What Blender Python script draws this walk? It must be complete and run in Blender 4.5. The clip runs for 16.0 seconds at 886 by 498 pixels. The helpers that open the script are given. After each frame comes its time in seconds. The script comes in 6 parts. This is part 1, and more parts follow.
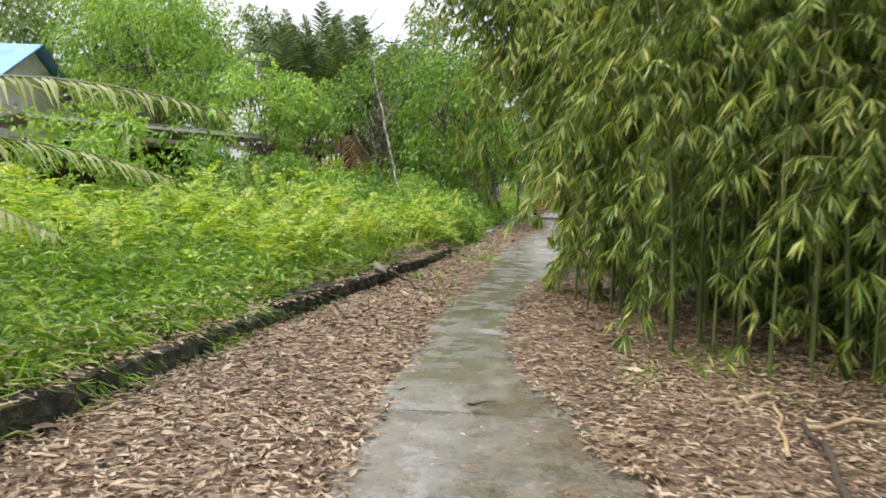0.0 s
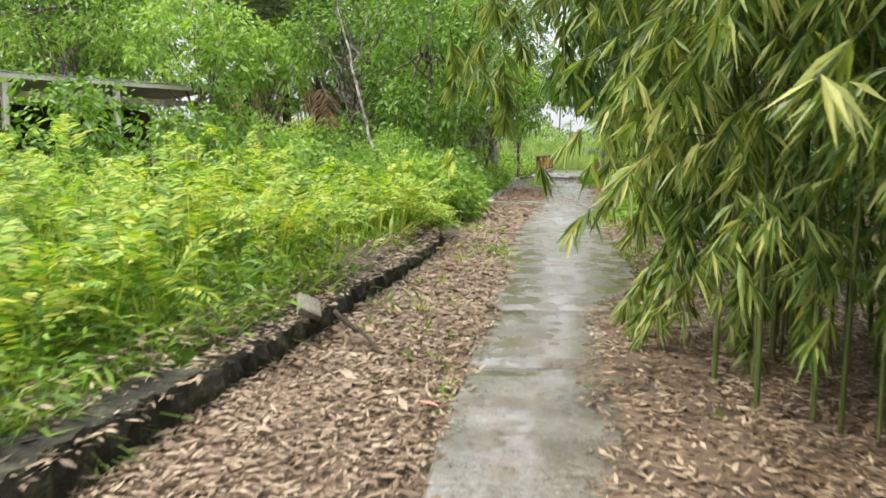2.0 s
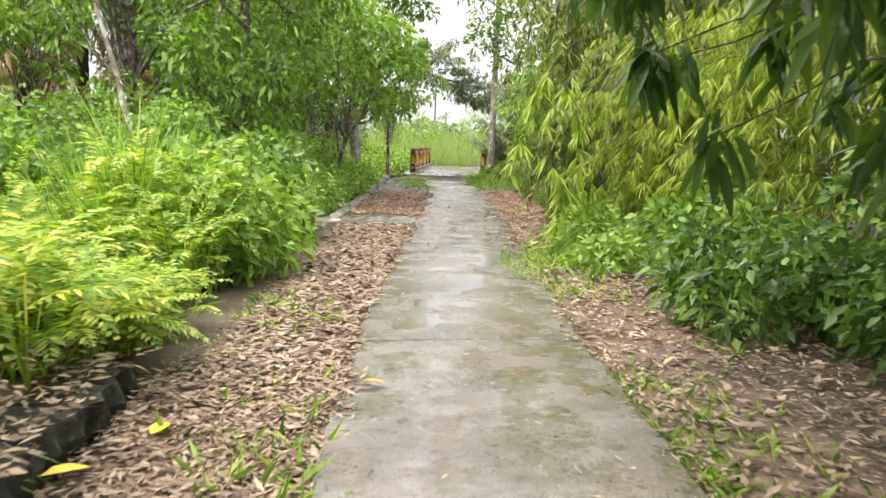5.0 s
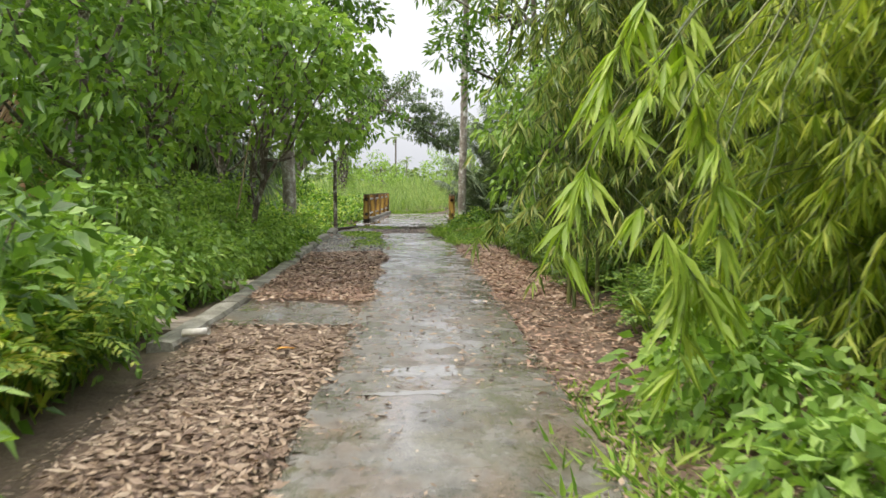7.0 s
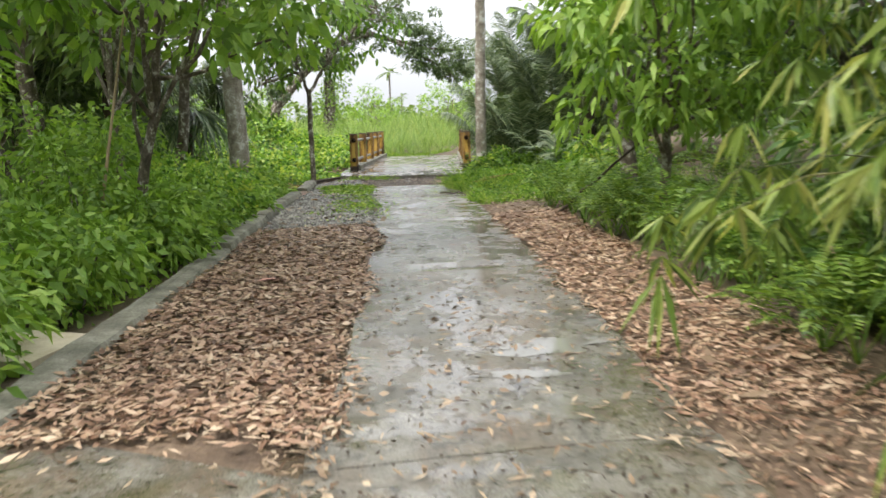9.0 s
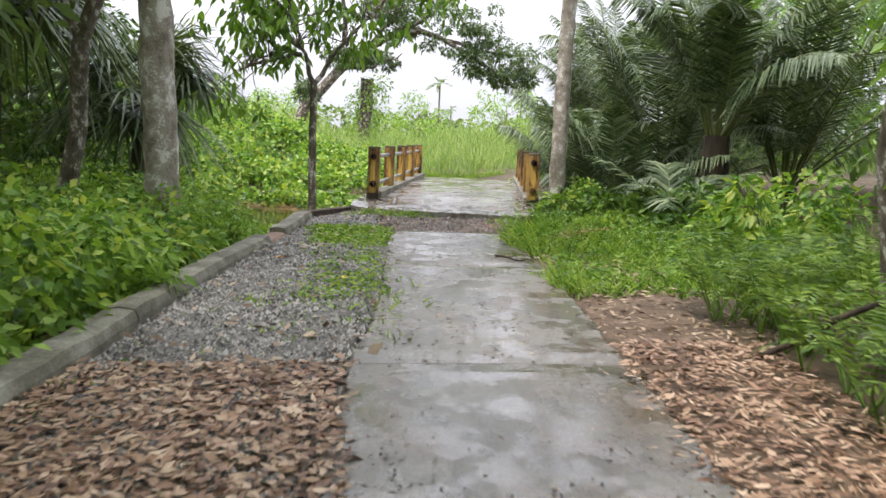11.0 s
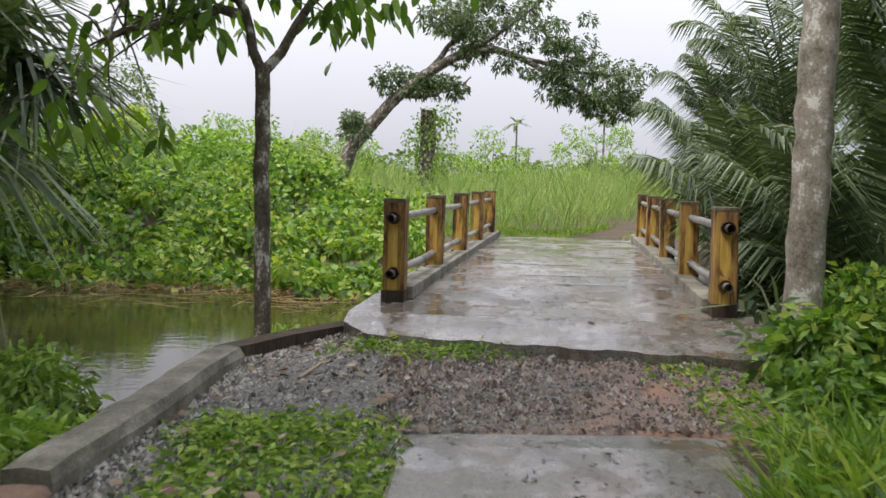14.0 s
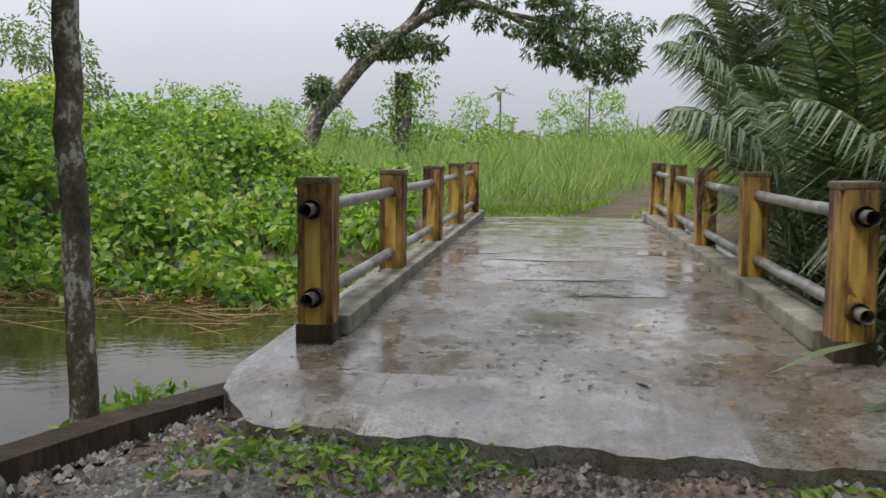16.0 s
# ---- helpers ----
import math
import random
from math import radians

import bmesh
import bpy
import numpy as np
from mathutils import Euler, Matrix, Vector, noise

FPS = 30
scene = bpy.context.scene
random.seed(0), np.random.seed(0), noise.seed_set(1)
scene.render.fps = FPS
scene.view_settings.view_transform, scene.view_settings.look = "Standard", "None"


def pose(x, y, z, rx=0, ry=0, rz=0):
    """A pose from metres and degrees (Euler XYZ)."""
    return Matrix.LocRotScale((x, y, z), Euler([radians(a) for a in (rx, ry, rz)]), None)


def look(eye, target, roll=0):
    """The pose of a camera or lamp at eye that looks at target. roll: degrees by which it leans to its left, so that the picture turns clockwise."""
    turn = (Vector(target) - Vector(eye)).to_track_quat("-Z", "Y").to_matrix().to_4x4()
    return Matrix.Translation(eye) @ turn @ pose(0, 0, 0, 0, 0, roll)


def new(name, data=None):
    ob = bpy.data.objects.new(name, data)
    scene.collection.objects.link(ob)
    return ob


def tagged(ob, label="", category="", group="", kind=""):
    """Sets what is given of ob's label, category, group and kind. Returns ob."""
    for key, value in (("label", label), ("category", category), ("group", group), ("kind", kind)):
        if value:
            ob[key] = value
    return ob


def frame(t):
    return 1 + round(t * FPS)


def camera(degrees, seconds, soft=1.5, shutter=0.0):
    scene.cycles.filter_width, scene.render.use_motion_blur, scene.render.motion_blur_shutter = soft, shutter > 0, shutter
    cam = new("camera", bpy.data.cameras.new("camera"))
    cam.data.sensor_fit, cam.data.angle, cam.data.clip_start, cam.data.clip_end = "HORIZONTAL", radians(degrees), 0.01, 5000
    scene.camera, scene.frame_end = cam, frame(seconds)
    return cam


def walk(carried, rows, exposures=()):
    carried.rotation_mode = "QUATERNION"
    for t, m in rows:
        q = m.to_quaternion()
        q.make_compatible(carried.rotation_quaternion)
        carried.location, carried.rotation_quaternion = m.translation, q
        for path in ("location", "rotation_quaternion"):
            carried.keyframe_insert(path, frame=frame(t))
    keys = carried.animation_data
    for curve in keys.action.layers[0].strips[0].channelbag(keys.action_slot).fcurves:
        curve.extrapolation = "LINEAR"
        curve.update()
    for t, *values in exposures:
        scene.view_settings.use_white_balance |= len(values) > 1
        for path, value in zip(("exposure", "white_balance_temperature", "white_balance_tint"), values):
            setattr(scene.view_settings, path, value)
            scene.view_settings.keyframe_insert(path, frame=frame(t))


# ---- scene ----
cam = camera(57.0, 16.0, soft=1.5, shutter=0.25)
PATH = [
    (0, (0.93, 1.848, 1.354), (0.858, 3.841, 1.204), 2.6),
    (0.5, (0.853, 3.213, 1.33), (0.698, 5.194, 1.104), 3.6),
    (1, (0.792, 4.559, 1.331), (0.623, 6.542, 1.134), 1.1),
    (1.5, (0.743, 5.863, 1.342), (0.634, 7.839, 1.057), 0.2),
    (2, (0.765, 7.163, 1.356), (0.716, 9.147, 1.107), 0.8),
    (2.5, (0.815, 8.425, 1.33), (0.776, 10.424, 1.309), 0.4),
    (3, (0.871, 9.644, 1.24), (0.847, 11.642, 1.173), 2.6),
    (3.5, (0.968, 10.879, 1.225), (0.952, 12.868, 1.02), 2.4),
    (4, (1.121, 12.13, 1.238), (1.274, 14.108, 0.987), 1.2),
    (4.5, (1.288, 13.402, 1.263), (1.501, 15.376, 1.022), 0.1),
    (5, (1.421, 14.665, 1.247), (1.678, 16.631, 0.988), 1.8),
    (5.1, (1.453, 14.911, 1.246), (1.718, 16.874, 0.969), 1.7),
    (5.2, (1.49, 15.164, 1.245), (1.779, 17.124, 0.97), 1.4),
    (7.3, (2.25, 20.621, 1.178), (2.607, 22.583, 1.035), 0.6),
    (7.5, (2.324, 21.145, 1.165), (2.717, 23.097, 0.973), 1.3),
    (8, (2.506, 22.509, 1.153), (3.049, 24.414, 0.881), 2.5),
    (8.5, (2.654, 23.936, 1.152), (3.188, 25.84, 0.849), 0.0),
    (9, (2.769, 25.35, 1.128), (3.11, 27.298, 0.828), -1.5),
    (9.5, (2.929, 26.771, 1.113), (3.203, 28.729, 0.811), -0.5),
    (10, (3.105, 28.17, 1.14), (3.404, 30.121, 0.816), 1.5),
    (10.2, (3.188, 28.688, 1.144), (3.482, 30.647, 0.867), 1.6),
    (12.3, (3.969, 33.585, 1.149), (4.121, 35.562, 0.884), 2.4),
    (12.5, (4.006, 34.023, 1.144), (4.152, 35.997, 0.859), 2.0),
    (13, (4.068, 35.043, 1.113), (4.194, 37.015, 0.805), 1.4),
    (13.5, (4.136, 36.045, 1.122), (4.235, 38.034, 0.932), 1.0),
    (14, (4.192, 36.95, 1.141), (4.247, 38.942, 0.974), 1.3),
    (14.5, (4.277, 37.736, 1.151), (4.379, 39.729, 1.013), 0.3),
    (15, (4.358, 38.451, 1.131), (4.523, 40.44, 1.0), 0.6),
    (15.5, (4.428, 38.96, 1.124), (4.59, 40.944, 0.938), 1.2),
    (16, (4.424, 39.302, 1.114), (4.514, 41.286, 0.88), 0.2),
]
EXPOSURES = [(0, 0.88, 7150, 11), (1.5, 1.2, 7150, 11), (2.2, 1.12, 7200, 9), (3, 0.88, 7250, 9), (3.5, 1.02, 7250, 10), (4, 1.13, 7250, 11), (5, 1.45, 7300, 14), (7.5, 0.9, 7100, 11), (8.5, 1.12, 7200, 10), (10, 1.25, 6850, 12), (12.5, 1.24, 6900, 20), (13.2, 1.1, 6900, 19), (14, 0.72, 6900, 16), (16, 0.4, 6800, 13)]
walk(cam, [(t, look(eye, target, roll)) for t, eye, target, roll in PATH], EXPOSURES)

# ---- world, sun ----
world = bpy.data.worlds.new("world")
scene.world = world
world.use_nodes = True
wn, wl = world.node_tree.nodes, world.node_tree.links
wn.clear()
sky = wn.new("ShaderNodeTexSky")
sky.sky_type = 'NISHITA'
sky.sun_disc = False
sky.sun_elevation, sky.sun_rotation = radians(58), radians(-60)
sky.air_density, sky.dust_density, sky.ozone_density = 1.0, 4.0, 1.0
grey = wn.new("ShaderNodeHueSaturation")
grey.inputs["Saturation"].default_value = 0.22
cloud_map = wn.new("ShaderNodeTexCoord")
cloud = wn.new("ShaderNodeTexNoise")
cloud.inputs["Scale"].default_value = 2.2
cloud.inputs["Detail"].default_value = 5
cloud_range = wn.new("ShaderNodeMapRange")
cloud_range.inputs["To Min"].default_value, cloud_range.inputs["To Max"].default_value = 0.92, 1.08
veil = wn.new("ShaderNodeMixRGB")
veil.blend_type = 'MIX'
veil.inputs[0].default_value = 0.75
veil.inputs[2].default_value = (6.15, 6.75, 7.8, 1)
lift = wn.new("ShaderNodeMixRGB")
lift.blend_type = 'MULTIPLY'
lift.inputs[0].default_value = 1
back = wn.new("ShaderNodeBackground")
back.inputs["Strength"].default_value = 0.135
wout = wn.new("ShaderNodeOutputWorld")
wl.new(sky.outputs[0], grey.inputs["Color"])
wl.new(grey.outputs[0], veil.inputs[1])
wl.new(cloud_map.outputs["Generated"], cloud.inputs["Vector"])
wl.new(cloud.outputs[0], cloud_range.inputs[0])
wl.new(veil.outputs[0], lift.inputs[1])
wl.new(cloud_range.outputs[0], lift.inputs[2])
split = wn.new("ShaderNodeSeparateXYZ")
wl.new(cloud_map.outputs["Generated"], split.inputs[0])
zenith = wn.new("ShaderNodeMapRange")
zenith.inputs["From Min"].default_value, zenith.inputs["From Max"].default_value = 0.0, 1.0
zenith.inputs["To Min"].default_value, zenith.inputs["To Max"].default_value = 0.52, 1.62
wl.new(split.outputs["Z"], zenith.inputs[0])
dome = wn.new("ShaderNodeMixRGB")
dome.blend_type = 'MULTIPLY'
dome.inputs[0].default_value = 1
wl.new(lift.outputs[0], dome.inputs[1])
wl.new(zenith.outputs[0], dome.inputs[2])
wl.new(dome.outputs[0], back.inputs["Color"])
wl.new(back.outputs[0], wout.inputs[0])

sun_data = bpy.data.lights.new("sun", 'SUN')
sun_data.energy, sun_data.angle, sun_data.color = 1.5, radians(14), (1.0, 0.97, 0.92)
sun = new("sun", sun_data)
sun.matrix_world = look((-20, 10, 40), (0, 22, 0))

rng = np.random.default_rng(7)


# ---- materials ----
def rgb(c):
    return (c[0], c[1], c[2], 1)


def base_material(name):
    m = bpy.data.materials.new(name)
    m.use_nodes = True
    nt = m.node_tree
    return m, nt.nodes, nt.links, nt.nodes["Principled BSDF"]


def ramp_node(n, stops):
    r = n.new("ShaderNodeValToRGB")
    while len(r.color_ramp.elements) < len(stops):
        r.color_ramp.elements.new(0.5)
    for e, (p, c) in zip(r.color_ramp.elements, stops):
        e.position, e.color = p, rgb(c)
    return r


def noise_node(n, l, coords, scale, detail=4, rough=0.6, stretch=None):
    t = n.new("ShaderNodeTexNoise")
    t.inputs["Scale"].default_value = scale
    t.inputs["Detail"].default_value = detail
    t.inputs["Roughness"].default_value = rough
    if stretch:
        mp = n.new("ShaderNodeMapping")
        mp.inputs["Scale"].default_value = stretch
        l.new(coords, mp.inputs["Vector"])
        coords = mp.outputs[0]
    l.new(coords, t.inputs["Vector"])
    return t


def leaf_material(name, colours, gloss=0.45, see_through=0.35, patch=0.35):
    """Leaf colours vary leaf by leaf and in soft patches over metres."""
    m, n, l, p = base_material(name)
    geo = n.new("ShaderNodeNewGeometry")
    big = noise_node(n, l, geo.outputs["Position"], 0.9, 2)
    fine = noise_node(n, l, geo.outputs["Position"], 38, 3)
    k = n.new("ShaderNodeMath")
    k.operation = 'MULTIPLY_ADD'
    l.new(big.outputs[0], k.inputs[0])
    k.inputs[1].default_value = patch * 2
    k.inputs[2].default_value = -patch
    s = n.new("ShaderNodeMath")
    l.new(k.outputs[0], s.inputs[0])
    l.new(geo.outputs["Random Per Island"], s.inputs[1])
    r = ramp_node(n, [(i / (len(colours) - 1), c) for i, c in enumerate(colours)])
    l.new(s.outputs[0], r.inputs[0])
    vein = n.new("ShaderNodeMixRGB")
    vein.blend_type = 'MULTIPLY'
    vein.inputs[0].default_value = 0.35
    l.new(r.outputs[0], vein.inputs[1])
    l.new(fine.outputs[0], vein.inputs[2])
    bright = n.new("ShaderNodeHueSaturation")
    bright.inputs["Value"].default_value = 1.55
    l.new(vein.outputs[0], bright.inputs["Color"])
    l.new(bright.outputs[0], p.inputs["Base Color"])
    p.inputs["Roughness"].default_value = gloss
    p.inputs["Specular IOR Level"].default_value = 0.35
    t = n.new("ShaderNodeBsdfTranslucent")
    warm = n.new("ShaderNodeMixRGB")
    warm.blend_type = 'MULTIPLY'
    warm.inputs[0].default_value = 1
    warm.inputs[2].default_value = (1.5, 1.6, 0.6, 1)
    l.new(bright.outputs[0], warm.inputs[1])
    l.new(warm.outputs[0], t.inputs["Color"])
    mix = n.new("ShaderNodeMixShader")
    mix.inputs[0].default_value = 0.85 * see_through
    l.new(p.outputs[0], mix.inputs[1])
    l.new(t.outputs[0], mix.inputs[2])
    l.new(mix.outputs[0], n["Material Output"].inputs[0])
    return m


def rough_material(name, stops, scale=6, fine_scale=90, rough=0.85, bump=0.4, stretch=None, metal=0.0, per_piece=0.0, depth=0.01):
    """A matt, weathered surface: stains at one scale, grain at another, both in the colour and the relief."""
    m, n, l, p = base_material(name)
    tc = n.new("ShaderNodeNewGeometry")
    a = noise_node(n, l, tc.outputs["Position"], scale, 5, 0.6, stretch)
    b = noise_node(n, l, tc.outputs["Position"], fine_scale, 3, 0.6, stretch)
    k = n.new("ShaderNodeMath")
    k.operation = 'MULTIPLY_ADD'
    l.new(b.outputs[0], k.inputs[0])
    k.inputs[1].default_value = 0.45
    l.new(a.outputs[0], k.inputs[2])
    shift = n.new("ShaderNodeMath")
    shift.operation = 'SUBTRACT'
    l.new(k.outputs[0], shift.inputs[0])
    shift.inputs[1].default_value = 0.22
    value = shift
    if per_piece:
        isl = n.new("ShaderNodeMath")
        isl.operation = 'MULTIPLY_ADD'
        l.new(tc.outputs["Random Per Island"], isl.inputs[0])
        isl.inputs[1].default_value = per_piece
        l.new(shift.outputs[0], isl.inputs[2])
        off = n.new("ShaderNodeMath")
        off.operation = 'SUBTRACT'
        l.new(isl.outputs[0], off.inputs[0])
        off.inputs[1].default_value = per_piece / 2
        value = off
    r = ramp_node(n, stops)
    l.new(value.outputs[0], r.inputs[0])
    l.new(r.outputs[0], p.inputs["Base Color"])
    p.inputs["Roughness"].default_value = rough
    p.inputs["Metallic"].default_value = metal
    bu = n.new("ShaderNodeBump")
    bu.inputs["Strength"].default_value = bump
    bu.inputs["Distance"].default_value = depth
    l.new(k.outputs[0], bu.inputs["Height"])
    l.new(bu.outputs[0], p.inputs["Normal"])
    return m


def wet_concrete(name, dry, damp, moss, wet):
    """Worn concrete: grey with damp stains and moss, smooth and shining where water stands."""
    m, n, l, p = base_material(name)
    g = n.new("ShaderNodeNewGeometry")
    pos = g.outputs["Position"]
    stain = noise_node(n, l, pos, 1.9, 8, 0.72)
    mossn = noise_node(n, l, pos, 2.1, 6, 0.7)
    grain = noise_node(n, l, pos, 120, 3)
    pit = noise_node(n, l, pos, 30, 6, 0.78)
    c1 = ramp_node(n, [(0.33, damp), (0.5, [0.5 * (a + b) for a, b in zip(dry, damp)]), (0.68, dry)])
    l.new(stain.outputs[0], c1.inputs[0])
    mr = ramp_node(n, [(0.5, (0, 0, 0)), (0.66, (0.85, 0.85, 0.85))])
    l.new(mossn.outputs[0], mr.inputs[0])
    mm = n.new("ShaderNodeMixRGB")
    l.new(mr.outputs[0], mm.inputs[0])
    l.new(c1.outputs[0], mm.inputs[1])
    mm.inputs[2].default_value = rgb(moss)
    gr = ramp_node(n, [(0.37, (0.26, 0.24, 0.22)), (0.45, (0.8, 0.79, 0.78)), (0.52, (1.0, 1.0, 1.0)), (0.64, (1.35, 1.35, 1.35))])
    rust = noise_node(n, l, pos, 1.3, 7, 0.75, (1.4, 0.9, 1))
    rust_amount = ramp_node(n, [(0.49, (0, 0, 0)), (0.6, (0.8, 0.8, 0.8))])
    l.new(rust.outputs[0], rust_amount.inputs[0])
    rust_mix = n.new("ShaderNodeMixRGB")
    l.new(rust_amount.outputs[0], rust_mix.inputs[0])
    l.new(mm.outputs[0], rust_mix.inputs[1])
    rust_mix.inputs[2].default_value = rgb((0.15, 0.115, 0.085))
    grime = noise_node(n, l, pos, 7.5, 7, 0.8, (1.2, 1.0, 1))
    grime_amount = ramp_node(n, [(0.33, (0.3, 0.29, 0.27)), (0.41, (0.85, 0.85, 0.84)), (0.5, (1, 1, 1)), (0.68, (1.18, 1.18, 1.18))])
    l.new(grime.outputs[0], grime_amount.inputs[0])
    grime_mix = n.new("ShaderNodeMixRGB")
    grime_mix.blend_type = 'MULTIPLY'
    grime_mix.inputs[0].default_value = 1
    l.new(rust_mix.outputs[0], grime_mix.inputs[1])
    l.new(grime_amount.outputs[0], grime_mix.inputs[2])
    gm = n.new("ShaderNodeMath")
    gm.operation = 'MULTIPLY_ADD'
    l.new(pit.outputs[0], gm.inputs[0])
    gm.inputs[1].default_value = 0.6
    gm2 = n.new("ShaderNodeMath")
    gm2.operation = 'MULTIPLY'
    l.new(grain.outputs[0], gm2.inputs[0])
    gm2.inputs[1].default_value = 0.4
    l.new(gm2.outputs[0], gm.inputs[2])
    l.new(gm.outputs[0], gr.inputs[0])
    mul = n.new("ShaderNodeMixRGB")
    mul.blend_type = 'MULTIPLY'
    mul.inputs[0].default_value = 1
    l.new(grime_mix.outputs[0], mul.inputs[1])
    l.new(gr.outputs[0], mul.inputs[2])
    l.new(mul.outputs[0], p.inputs["Base Color"])
    puddle = noise_node(n, l, pos, 2.6, 7, 0.66, (1.1, 1.0, 1))
    rr = n.new("ShaderNodeMapRange")
    rr.inputs["From Min"].default_value, rr.inputs["From Max"].default_value = 0.57 - wet, 0.63 - wet
    rr.inputs["To Min"].default_value, rr.inputs["To Max"].default_value = 0.36, 0.07
    l.new(puddle.outputs[0], rr.inputs[0])
    l.new(rr.outputs[0], p.inputs["Roughness"])
    p.inputs["Specular IOR Level"].default_value = 0.75
    bu = n.new("ShaderNodeBump")
    bu.inputs["Distance"].default_value = 0.008
    l.new(rr.outputs[0], bu.inputs["Strength"])
    l.new(gm.outputs[0], bu.inputs["Height"])
    l.new(bu.outputs[0], p.inputs["Normal"])
    return m


M_PATH = wet_concrete("path_concrete", (0.225, 0.212, 0.185), (0.095, 0.088, 0.074), (0.1, 0.088, 0.05), 0.11)
M_DECK = wet_concrete("deck_concrete", (0.32, 0.3, 0.275), (0.105, 0.098, 0.09), (0.12, 0.095, 0.06), 0.1)
M_KERB = rough_material("mossy_concrete", [(0.25, (0.06, 0.058, 0.045)), (0.5, (0.18, 0.17, 0.13)), (0.75, (0.34, 0.33, 0.28))], 4, 60, 0.9, 0.7)
M_KERB_OLD = rough_material("blackened_stone", [(0.3, (0.008, 0.008, 0.006)), (0.55, (0.03, 0.03, 0.018)), (0.78, (0.14, 0.135, 0.085))], 5, 50, 0.9, 0.9, depth=0.03)
M_SOIL = rough_material("damp_soil", [(0.25, (0.055, 0.036, 0.024)), (0.55, (0.14, 0.095, 0.064)), (0.8, (0.24, 0.175, 0.12))], 3, 45, 0.9, 0.8, depth=0.03)
M_RED = rough_material("red_soil", [(0.25, (0.11, 0.08, 0.066)), (0.45, (0.19, 0.145, 0.12)), (0.6, (0.27, 0.16, 0.11)), (0.8, (0.38, 0.19, 0.11))], 3, 60, 0.85, 0.8, depth=0.02)
M_LITTER = rough_material("dead_leaves", [(0.08, (0.08, 0.045, 0.028)), (0.35, (0.18, 0.12, 0.075)), (0.62, (0.28, 0.2, 0.13)), (0.92, (0.44, 0.35, 0.25))], 2, 40, 0.6, 0.2, per_piece=0.7)
M_LITTER_RED = rough_material("red_brown_leaves", [(0.1, (0.1, 0.05, 0.03)), (0.4, (0.26, 0.15, 0.095)), (0.65, (0.38, 0.25, 0.165)), (0.92, (0.54, 0.41, 0.29))], 2, 40, 0.55, 0.2, per_piece=0.7)
M_GRAVEL = rough_material("gravel_stone", [(0.15, (0.06, 0.058, 0.054)), (0.5, (0.2, 0.19, 0.175)), (0.85, (0.46, 0.44, 0.41))], 5, 80, 0.6, 0.4, per_piece=0.8)
M_GRAVEL_BED = rough_material("packed_grit", [(0.3, (0.075, 0.07, 0.064)), (0.5, (0.17, 0.16, 0.148)), (0.7, (0.3, 0.285, 0.265))], 40, 160, 0.8, 0.9, depth=0.02)
M_RED_STONE = rough_material("reddish_stone", [(0.15, (0.07, 0.05, 0.042)), (0.5, (0.19, 0.14, 0.115)), (0.85, (0.38, 0.3, 0.25))], 5, 80, 0.7, 0.4, per_piece=0.8)
M_BARK = rough_material("tree_bark", [(0.3, (0.05, 0.04, 0.03)), (0.5, (0.12, 0.1, 0.075)), (0.58, (0.2, 0.17, 0.14)), (0.63, (0.46, 0.45, 0.41))], 11, 60, 0.9, 0.9, (1, 1, 0.7), depth=0.02)
M_PALE = rough_material("pale_bark", [(0.36, (0.14, 0.118, 0.095)), (0.46, (0.26, 0.225, 0.185)), (0.57, (0.33, 0.295, 0.25)), (0.62, (0.58, 0.57, 0.53))], 7, 70, 0.85, 0.5, (1, 1, 0.8), depth=0.006)
M_CULM = rough_material("bamboo_culm", [(0.25, (0.04, 0.058, 0.015)), (0.5, (0.085, 0.115, 0.03)), (0.8, (0.2, 0.2, 0.065))], 3, 40, 0.42, 0.15, (1, 1, 0.3), per_piece=0.3)
M_CULM_DEAD = rough_material("dry_bamboo", [(0.25, (0.2, 0.14, 0.08)), (0.6, (0.4, 0.3, 0.18)), (0.85, (0.52, 0.42, 0.27))], 4, 40, 0.55, 0.2, (1, 1, 0.3))
M_POST_BODY = rough_material("brown_weathered_post", [(0.33, (0.02, 0.014, 0.01)), (0.43, (0.11, 0.055, 0.025)), (0.52, (0.27, 0.145, 0.04)), (0.7, (0.45, 0.29, 0.08))], 8, 40, 0.75, 0.5, (1, 1, 0.2), depth=0.01)
M_POST = rough_material("yellow_weathered_paint", [(0.3, (0.03, 0.02, 0.012)), (0.38, (0.16, 0.075, 0.025)), (0.46, (0.44, 0.25, 0.045)), (0.65, (0.62, 0.42, 0.1))], 8, 28, 0.7, 0.5, (1, 1, 0.16), depth=0.01)
M_POST_CAP = rough_material("mossy_post_top", [(0.3, (0.05, 0.04, 0.025)), (0.7, (0.2, 0.16, 0.1))], 8, 60, 0.9, 0.6)
M_RAIL = rough_material("galvanised_pipe", [(0.3, (0.13, 0.1, 0.085)), (0.5, (0.3, 0.29, 0.28)), (0.75, (0.45, 0.45, 0.45))], 6, 60, 0.42, 0.2, metal=0.6)
M_RUST = rough_material("rusty_pipe_end", [(0.3, (0.025, 0.014, 0.01)), (0.7, (0.11, 0.05, 0.03))], 12, 80, 0.85, 0.5)
M_TIN = rough_material("grey_tin_roof", [(0.3, (0.3, 0.3, 0.29)), (0.6, (0.45, 0.46, 0.46)), (0.8, (0.6, 0.62, 0.63))], 2, 40, 0.5, 0.2)
M_BLUE = rough_material("blue_painted_roof", [(0.3, (0.1, 0.25, 0.52)), (0.7, (0.16, 0.38, 0.72))], 2, 40, 0.5, 0.2)
